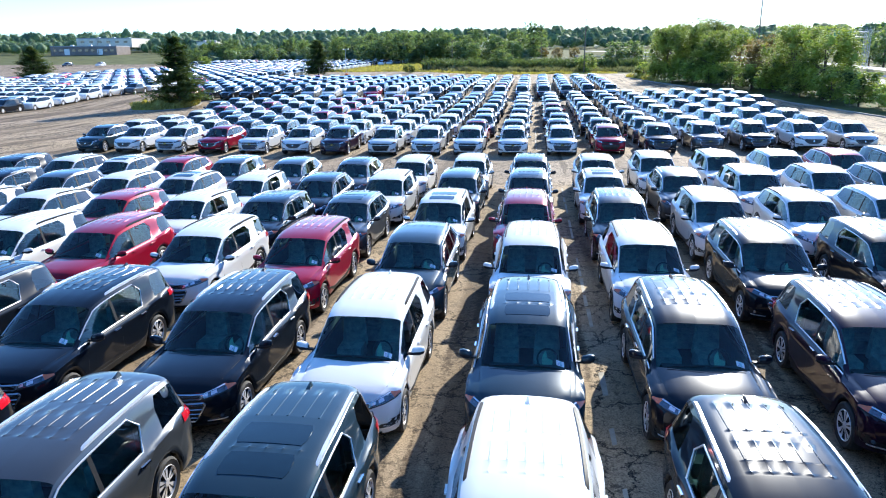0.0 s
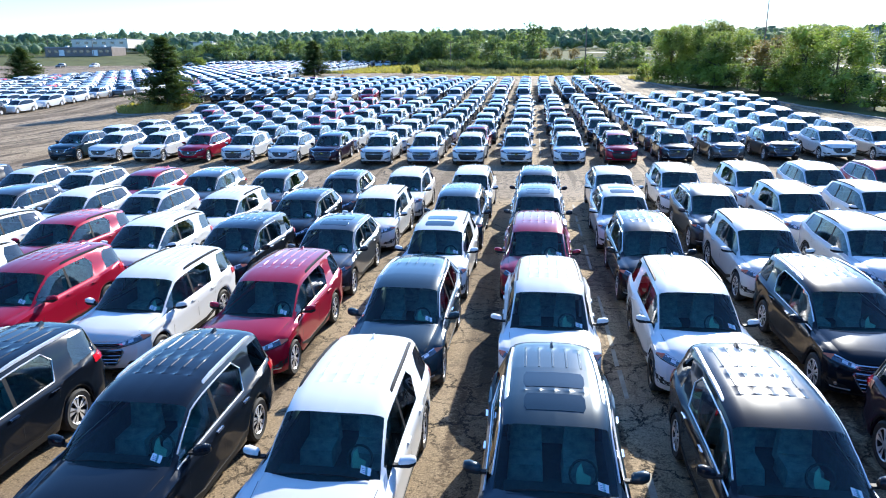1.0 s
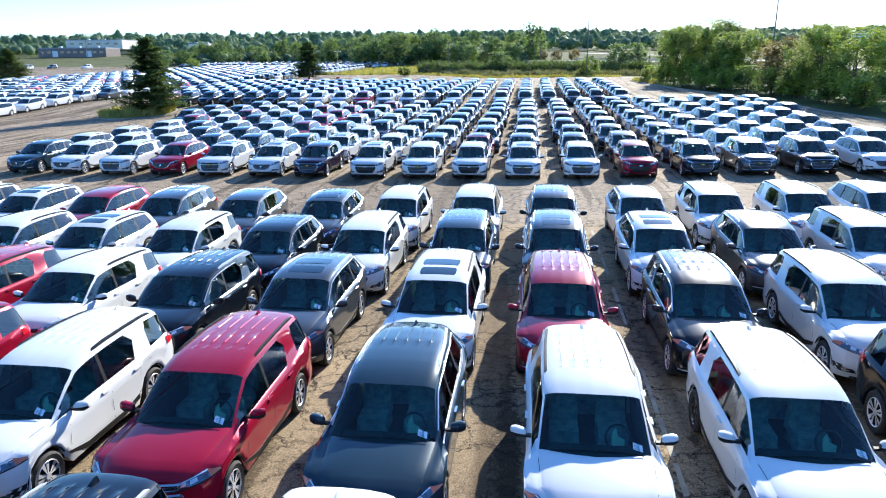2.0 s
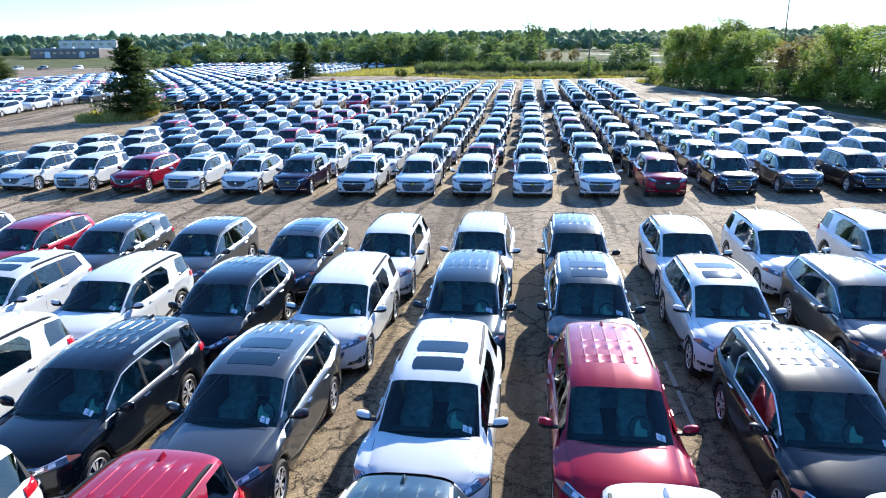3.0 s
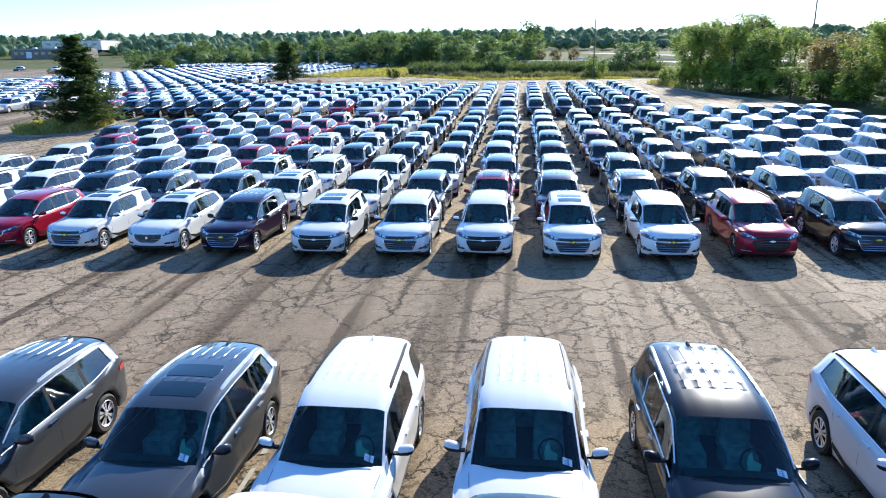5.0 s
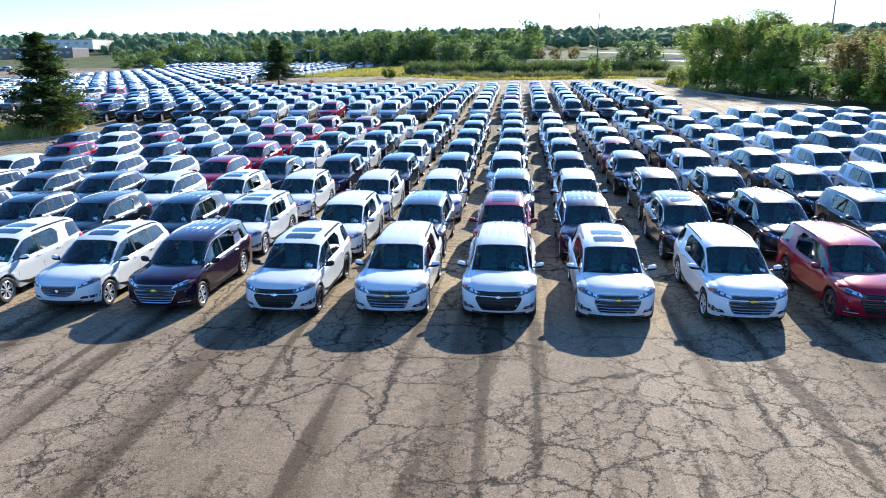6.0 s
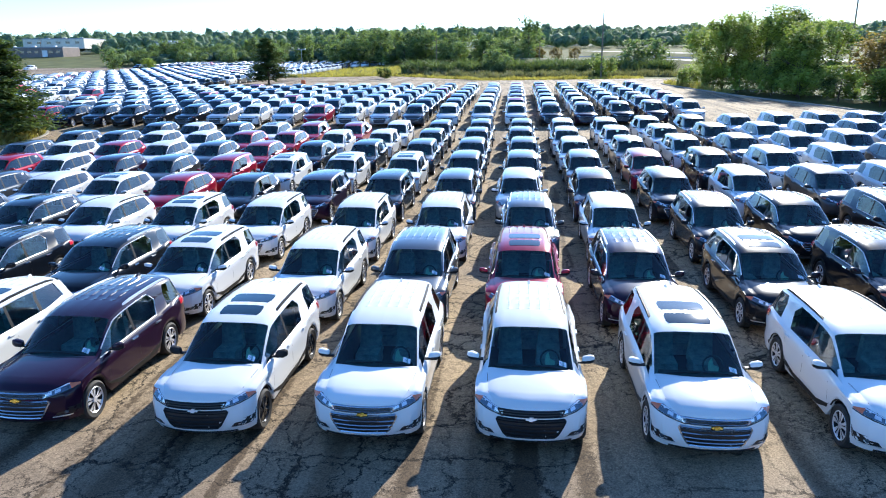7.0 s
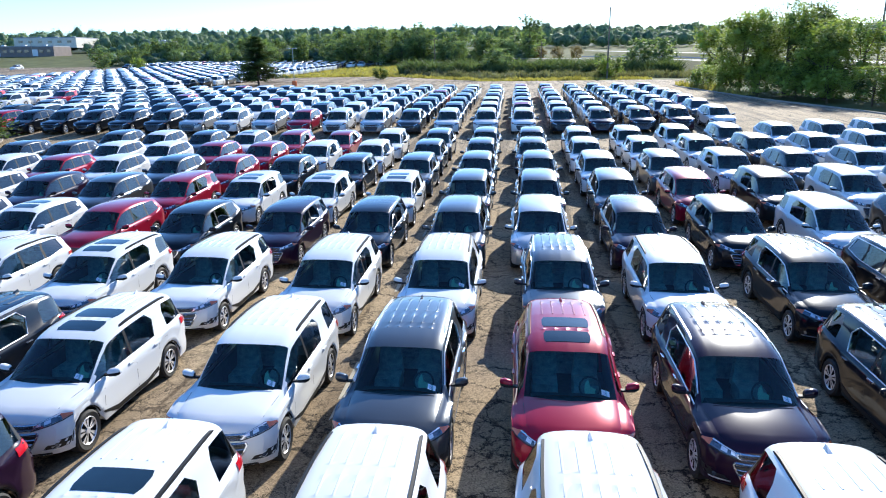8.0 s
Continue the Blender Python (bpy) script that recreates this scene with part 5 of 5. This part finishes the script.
def far_woods():
    """Wooded hills and hedges in the distance: close-set crowns, each a dark core inside a shell of leaf sprays, in one object."""
    rng = random.Random(8)
    verts, faces, spots = [], [], []

    def belt(x0, x1, rows, gap, tall, leaves, size):
        for y in rows:
            x = x0
            while x < x1:
                yy = y + rng.uniform(-.9, .9) * gap
                h = rng.uniform(*tall) * (1.12 if rng.random() < .12 else 1.0)
                spots.append((x + rng.uniform(-.4, .4) * gap, yy, gz(yy) - .6, h, gap * rng.uniform(1.25, 1.9), leaves, size))
                x += gap * rng.uniform(.6, 1.1)

    belt(-600, 430, (548, 578, 620, 680, 760), 8.5, (12, 17.5), 120, 1.5)
    belt(-430, -262, (458, 474, 492), 6.5, (7, 12), 120, 1.0)
    belt(-262, -100, (452, 466, 482, 500), 6.5, (8, 13), 130, 1.0)
    belt(8, 330, (446, 462, 484, 508), 7.0, (8, 13), 120, 1.05)
    belt(-330, -285, (398, 412), 6.0, (7, 10), 130, 1.0)
    belt(-222, -150, (400, 412), 5.0, (5, 8), 130, .9)
    belt(-158, 4, (304, 312, 322), 4.6, (3.5, 6.5), 150, .7)
    for x, y, z, h, w, n, size in spots:
        c = Vector((x, y, z + h * .5))
        i = len(verts)
        q = [Vector((rng.uniform(-1, 1), rng.uniform(-1, 1), rng.uniform(-1, 1))).normalized() for _ in range(4)]
        swell = lambda v: .84 + .12 * math.sin(3.1 * v.dot(q[0]) + 9 * q[0].x) + .10 * math.sin(5.3 * v.dot(q[1]) + 9 * q[1].y) + .07 * math.sin(8.0 * v.dot(q[2]) + 9 * q[2].z)
        turn = Euler((q[3].x * 3, q[3].y * 3, q[3].z * 3)).to_matrix()
        core = [turn @ v for v in BALL]
        verts.extend(c + Vector((v.x * w * .37, v.y * w * .37, v.z * h * .41)) * swell(v) for v in core)
        faces.extend(tuple(i + k for k in f) for f in BALL_FACES)
        for _ in range(int(n * 1.15)):
            v = Vector((rng.gauss(0, 1), rng.gauss(0, 1), rng.gauss(0, 1))).normalized()
            m = swell(v) * rng.uniform(.94, 1.06)
            add_leaf(verts, faces, c + Vector((v.x * w * .40, v.y * w * .40, v.z * h * .44)) * m, size * rng.uniform(.45, 1.0), rng)
    # distance haze comes with this leaf colour, not from the air
    me = mesh_from("far_woods", verts, faces, LEAF_HILL_HAZED)
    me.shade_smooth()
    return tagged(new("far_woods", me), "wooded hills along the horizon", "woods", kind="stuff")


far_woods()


def conifer(seed, height, width, x, y, label):
    """A pine: straight trunk, whorls of limbs that thin out upward, with clumps of needles and gaps."""
    rng = random.Random(seed)
    root = empty("conifer", pose(x, y, gz(y, x), rng.uniform(-.5, .5), rng.uniform(-.5, .5), rng.uniform(0, 360)))
    bm = bmesh.new()
    add_tube(bm, [(0, 0, -.3), (.05, 0, height * .4), (0, .08, height * .97)], [.22, .15, .03], 7)
    verts, faces = [], []
    z = height * .10
    while z < height * .96:
        t = z / height
        reach = width * .5 * (1.05 - t) ** .72 * rng.uniform(.75, 1.1)
        for k in range(rng.randint(5, 7)):
            a = rng.uniform(0, 6.283)
            r = reach * rng.uniform(.6, 1.12)
            tip = Vector((r * math.cos(a), r * math.sin(a), z + r * rng.uniform(-.10, .22)))
            mid = Vector((tip.x * .5, tip.y * .5, z + r * .02))
            add_tube(bm, [(0, 0, z), mid, tip], [.05, .035, .012], 4, 0, False)
            for _ in range(int(60 + 165 * r / max(width * .5, .1))):
                s = rng.uniform(.25, 1.05)
                p = Vector((0, 0, z)).lerp(mid, s * 2) if s < .5 else mid.lerp(tip, s * 2 - 1)
                spread = .10 + .13 * r * s
                add_leaf(verts, faces, p + Vector((rng.gauss(0, spread), rng.gauss(0, spread), rng.gauss(0, .12) - .03)), rng.uniform(.22, .46), rng, .35)
        z += height * rng.uniform(.030, .050)
    for _ in range(90):
        add_leaf(verts, faces, Vector((rng.gauss(0, .12), rng.gauss(0, .12), height * rng.uniform(.88, 1.0))), .25, rng)
    part("trunk", bm, BARK, root)
    new("crown", mesh_from("crown", verts, faces, NEEDLE)).parent = root
    return tagged(root, label, "tree")


conifer(3, 9.2, 9.0, -47.6, 92.3, "dark green pine on the grass island")
conifer(4, 8.6, 10.0, -51.7, 170.0, "dark green pine at the end of the lot")
conifer(6, 7.8, 11.0, -120.0, 162.0, "broad dark pine beside the far rows")


def clumpy(x, y):
    """Uneven growth: patches of tall and short stems."""
    return .68 + .34 * math.sin(x * .83 + 2.1 * math.sin(y * .41)) * math.sin(y * .77 + x * .23) + .22 * math.sin(x * 2.3 + y)


def blades(name, label, spots, material, seed, h0, h1, w, lean=.25):
    """Standing blades, each a narrow kinked strip."""
    rng = random.Random(seed)
    verts, faces = [], []
    for x, y, z in spots(rng):
        h, a = rng.uniform(h0, h1) * clumpy(x, y), rng.uniform(0, 3.1416)
        d = Vector((math.cos(a), math.sin(a), 0)) * w * rng.uniform(.6, 1.4) * .5
        b = Vector((rng.gauss(0, lean), rng.gauss(0, lean), 0)) * h
        p = Vector((x, y, z))
        i = len(verts)
        verts.extend((p - d, p + d, p + d * .8 + b * .35 + Vector((0, 0, h * .6)), p - d * .8 + b * .35 + Vector((0, 0, h * .6)), p + b + Vector((0, 0, h))))
        faces.extend(((i, i + 1, i + 2, i + 3), (i + 3, i + 2, i + 4)))
    return tagged(new(name, mesh_from(name, verts, faces, material)), label, "grass", kind="stuff")


def lot_end(x):
    return float(np.interp(x, [-62, -36, -30, -12, 30], [200, 205, 201, 180, 179]))


def reed_spots(rng):
    for _ in range(26000):
        x = rng.uniform(-31, 62)
        y = lot_end(x) + 7 + 10 * rng.random() + 2.5 * math.sin(x * .11)
        yield x, y, gz(y) - .1


def dark_spots(rng):
    for _ in range(22000):
        x = rng.uniform(-33, 30)
        y = max(203, lot_end(x) + 10) + 12 * rng.random() + 2 * math.sin(x * .2)
        yield x, y, gz(y)


def verge_spots(rng):
    for _ in range(20000):
        x = rng.uniform(-60, 20)
        y = lot_end(x) + rng.uniform(0, 9)
        if rng.random() < .75 + .25 * math.sin(x * .3):
            yield x, y, gz(y) - .06
    for _ in range(2500):
        x, y = rng.uniform(-120, -58), rng.uniform(196, 262)
        if x > -70 - .2 * (y - 196):
            yield x, y, gz(y)
    for _ in range(9000):
        x, y = rng.uniform(-62, -22), rng.uniform(203, 288)
        if x > -58 - .06 * (y - 203):
            yield x, y, gz(y) - .05


def island_spots(rng):
    for _ in range(5200):
        a, r = rng.uniform(0, 6.283), math.sqrt(rng.random())
        x, y = -49.3 + 3.7 * r * math.cos(a), 91.8 + 6.0 * r * math.sin(a)
        yield x, y, gz(y, -49.3) + .1
    for _ in range(900):
        y = rng.uniform(136, 159)
        x = lot_right(y) + .25 + abs(rng.gauss(0, 1.3))
        yield x, y, gz(y, x) - .05


blades("reeds", "tall tan-green reeds behind the lot", reed_spots, REED, 41, .9, 1.9, .13, .35)
blades("hedge_growth", "dark green scrub behind the reeds", dark_spots, SCRUB, 42, 2.0, 3.9, .28, .5)
blades("verge_grass", "bright rough grass on the verge", verge_spots, GRASS, 43, .3, .8, .16, .4)
blades("island_grass", "tall yellow-green grass by the kerbs", island_spots, GRASS, 44, .3, 1.25, .13, .4)


def make_island():
    """Kerbed oval of earth that the pine and the grass stand on."""
    bm = bmesh.new()
    n = 28
    rings = []
    for rx, ry, dz in ((4.0, 6.3, -.05), (4.0, 6.3, .12), (3.8, 6.1, .14), (3.7, 6.0, .10), (2.0, 3.4, .25)):
        rings.append([bm.verts.new((-49.3 + rx * math.cos(2 * math.pi * k / n), 91.8 + ry * math.sin(2 * math.pi * k / n), gz(91.8 + ry * math.sin(2 * math.pi * k / n), -49.3) + dz)) for k in range(n)])
    for j, (a, b) in enumerate(zip(rings, rings[1:])):
        for k in range(n):
            bm.faces.new((a[k], a[(k + 1) % n], b[(k + 1) % n], b[k])).material_index = 0 if j < 3 else 1
    bm.faces.new(rings[-1]).material_index = 1
    return tagged(part("grass_island", bm, [CONCRETE, TURF]), "kerbed oval island of turf in the asphalt", "island", kind="structure")


make_island()


# ---- road, poles, sheds ----
def make_road(name, pts, half, label):
    """A concrete carriageway on a grass bank."""
    bm = bmesh.new()
    rings = []
    for i, p in enumerate(pts):
        a, b = Vector(pts[max(i - 1, 0)]), Vector(pts[min(i + 1, len(pts) - 1)])
        s = (b - a).cross(Vector((0, 0, 1))).normalized()
        p = Vector(p)
        low = Vector((0, 0, p.z - gz(p.y) + .5))
        rings.append([bm.verts.new(q) for q in (p - s * (half + 7) - low, p - s * (half + .8) - Vector((0, 0, .1)), p - s * half, p + s * half, p + s * (half + .8) - Vector((0, 0, .1)), p + s * (half + 7) - low)])
    for a, b in zip(rings, rings[1:]):
        for k in range(5):
            bm.faces.new((a[k], a[k + 1], b[k + 1], b[k])).material_index = 0 if k == 2 else 1
    return tagged(part(name, bm, [ROAD, TURF]), label, "road", kind="structure")


make_road("road", [(-70, 370, 7.6), (-8, 300, 7.0), (18, 255, 6.6), (37, 220, 6.2), (50, 176, 4.6), (58, 132, 2.3), (64, 95, 1.2), (70, 40, .6)], 3.4, "pale concrete highway on a grass bank")
make_road("road_far", [(-30, 460, 10.6), (27, 380, 10.2), (46, 250, 7.9), (62, 200, 6.0), (76, 165, 3.6), (84, 120, 2.0), (92, 60, 1.0)], 3.2, "second carriageway of the pale highway")


def guard_rail(pts, label):
    root = empty("guard_rail")
    bm = bmesh.new()
    add_tube(bm, [(x, y, z + .62) for x, y, z in pts], .14, 4)
    part("beam", bm, STEEL, root)
    for i in range(len(pts) - 1):
        for t in (0, .33, .66):
            p = Vector(pts[i]).lerp(Vector(pts[i + 1]), t)
            bm = bmesh.new()
            add_box(bm, (p.x, p.y, p.z + .25), (.12, .12, .8))
            part("post", bm, STEEL, root)
    return tagged(root, label, "guard rail")


guard_rail([(14, 262, 6.7), (33, 227, 6.3), (45, 192, 5.2)], "grey steel guard rail beside the highway")
guard_rail([(56, 150, 3.3), (61, 120, 2.0), (66, 90, 1.2)], "grey steel guard rail along the near carriageway")


def utility_pole(x, y, height, base_z, label, arms=True):
    root = empty("utility_pole", pose(x, y, base_z))
    bm = bmesh.new()
    add_tube(bm, [(0, 0, -.5), (0, 0, height * .5), (.03, 0, height)], [.17, .14, .10], 8)
    part("pole", bm, WOODPOLE, root)
    if arms:
        bm = bmesh.new()
        add_box(bm, (0, 0, height - .7), (2.2, .10, .12))
        part("crossarm", bm, WOODPOLE, root)
        for k in (-1, 0, 1):
            bm = bmesh.new()
            add_tube(bm, [(k * .95, 0, height - .64), (k * .95, 0, height - .42)], [.05, .03], 6)
            part("insulator", bm, STEEL, root)
    return tagged(root, label, "pole")


utility_pole(12.2, 186, 13.2, gz(186), "tall bare wooden pole behind the lot", False)
utility_pole(40.5, 141, 15.2, gz(141), "tall wooden pole behind the trees", False)
utility_pole(2, 262, 7.5, gz(262), "wooden pole by the highway")
utility_pole(-30, 264, 9.0, gz(264), "wooden pole before the wood")
utility_pole(-236, 372, 9.0, gz(372), "wooden pole beside the shed")
utility_pole(-262, 372, 9.0, gz(372), "wooden pole beside the shed")


def lot_lamp(x, y):
    """Lot light: steel mast, two heads on a bracket, an orange foot."""
    root = empty("lamp_post", pose(x, y, gz(y)))
    bm = bmesh.new()
    add_tube(bm, [(0, 0, 0), (0, 0, 6.3)], [.06, .04], 8)
    part("mast", bm, STEEL, root)
    bm = bmesh.new()
    add_tube(bm, [(0, 0, 0), (0, 0, .75), (0, 0, .82)], [.42, .42, .30], 12)
    part("foot", bm, ORANGE, root, "orange painted concrete foot")
    bm = bmesh.new()
    add_box(bm, (0, 0, 6.25), (1.3, .07, .07))
    part("bracket", bm, STEEL, root)
    for s in (-1, 1):
        bm = bmesh.new()
        add_box(bm, (s * .62, 0, 6.30), (.42, .26, .10), taper=.8)
        part("lamp_head", bm, STEEL, root)
    return tagged(root, "steel lot lamp with an orange foot", "lamp")


lot_lamp(-43.8, 166.0)


def gantry(x, y):
    """Green road sign on a lattice mast beside the highway."""
    root = empty("road_sign", pose(x, y, 1.6))
    bm = bmesh.new()
    for dx in (-.5, .5):
        for dy in (-.5, .5):
            add_tube(bm, [(dx, dy, .5), (dx, dy, 11)], .07, 4)
    for k in range(9):
        z = 2.5 + k
        for a, b in (((-.5, -.5), (.5, -.5)), ((.5, -.5), (.5, .5)), ((.5, .5), (-.5, .5)), ((-.5, .5), (-.5, -.5))):
            add_tube(bm, [(*a, z), (*b, z + .9)], .035, 4)
    part("mast", bm, STEEL, root)
    bm = bmesh.new()
    add_tube(bm, [(0, 0, 10.4), (-6.5, -.3, 10.4)], .12, 5)
    add_tube(bm, [(0, 0, 9.2), (-6.5, -.3, 9.2)], .12, 5)
    part("truss", bm, STEEL, root)
    bm = bmesh.new()
    add_box(bm, (-5.6, -.6, 9.6), (4.2, .08, 2.4))
    part("panel", bm, SIGN_GREEN, root, "plain green sign face")
    bm = bmesh.new()
    for k, w in enumerate((2.6, 3.2, 1.8)):
        add_box(bm, (-5.6, -.66, 10.3 - .6 * k), (w, .02, .26))
    part("legend", bm, WHITE_WALL, root)
    return tagged(root, "green road sign on a steel lattice mast", "sign")


gantry(75.9, 180.6)


def shed(name, x, y, z, width, depth, height, wall, label, panes, doors=0, parapet=.5):
    """Low flat-roofed industrial building with a roofline, windows and loading doors on its south face."""
    root = empty(name, pose(x, y, z, 0, 0, 4))
    bm = bmesh.new()
    add_box(bm, (0, depth / 2, height / 2 - .5), (width, depth, height + 1))
    part("wall", bm, wall, root)
    bm = bmesh.new()
    add_box(bm, (0, depth / 2, height + .08), (width - .6, depth - .6, .16))
    for cx, cy, sx, sy in ((0, .15, width + .3, .3), (0, depth - .15, width + .3, .3), (-width / 2 + .15, depth / 2, .3, depth), (width / 2 - .15, depth / 2, .3, depth)):
        add_box(bm, (cx, cy, height + parapet / 2), (sx, sy, parapet))
    part("roof", bm, ROOF_GREY, root)
    for k in range(panes):
        bm = bmesh.new()
        cx = -width / 2 + width * (k + .7) / (panes + .4)
        add_box(bm, (cx, -.04, height * .55), (min(2.4, width / panes * .55), .10, 1.2))
        part("window", bm, PANE_FAR, root)
    for k in range(doors):
        bm = bmesh.new()
        add_box(bm, (-width / 2 + width * (k + .5) / doors, -.06, 1.6), (3.0, .12, 3.2))
        part("door", bm, WHITE_WALL, root, "white loading door")
    for k in range(3):
        bm = bmesh.new()
        add_box(bm, (width * (k - 1) * .28, depth * .5, height + .7), (1.8, 1.8, 1.1), taper=.9)
        part("vent_box", bm, STEEL, root)
    return tagged(root, label, "building")


shed("warehouse", -272, 436, 16.2, 36, 26, 4.3, SHED_WALL, "long cream flat-roofed warehouse before wooded hills", 6)
shed("workshop", -250, 380, 10.1, 38, 16, 4.4, BRICK_WALL, "low brown flat-roofed workshop with dark windows", 10, 2)
shed("storehouse", -201, 430, 12.6, 12, 12, 5.0, SHED_WALL, "small pale storehouse among trees", 2, 1)
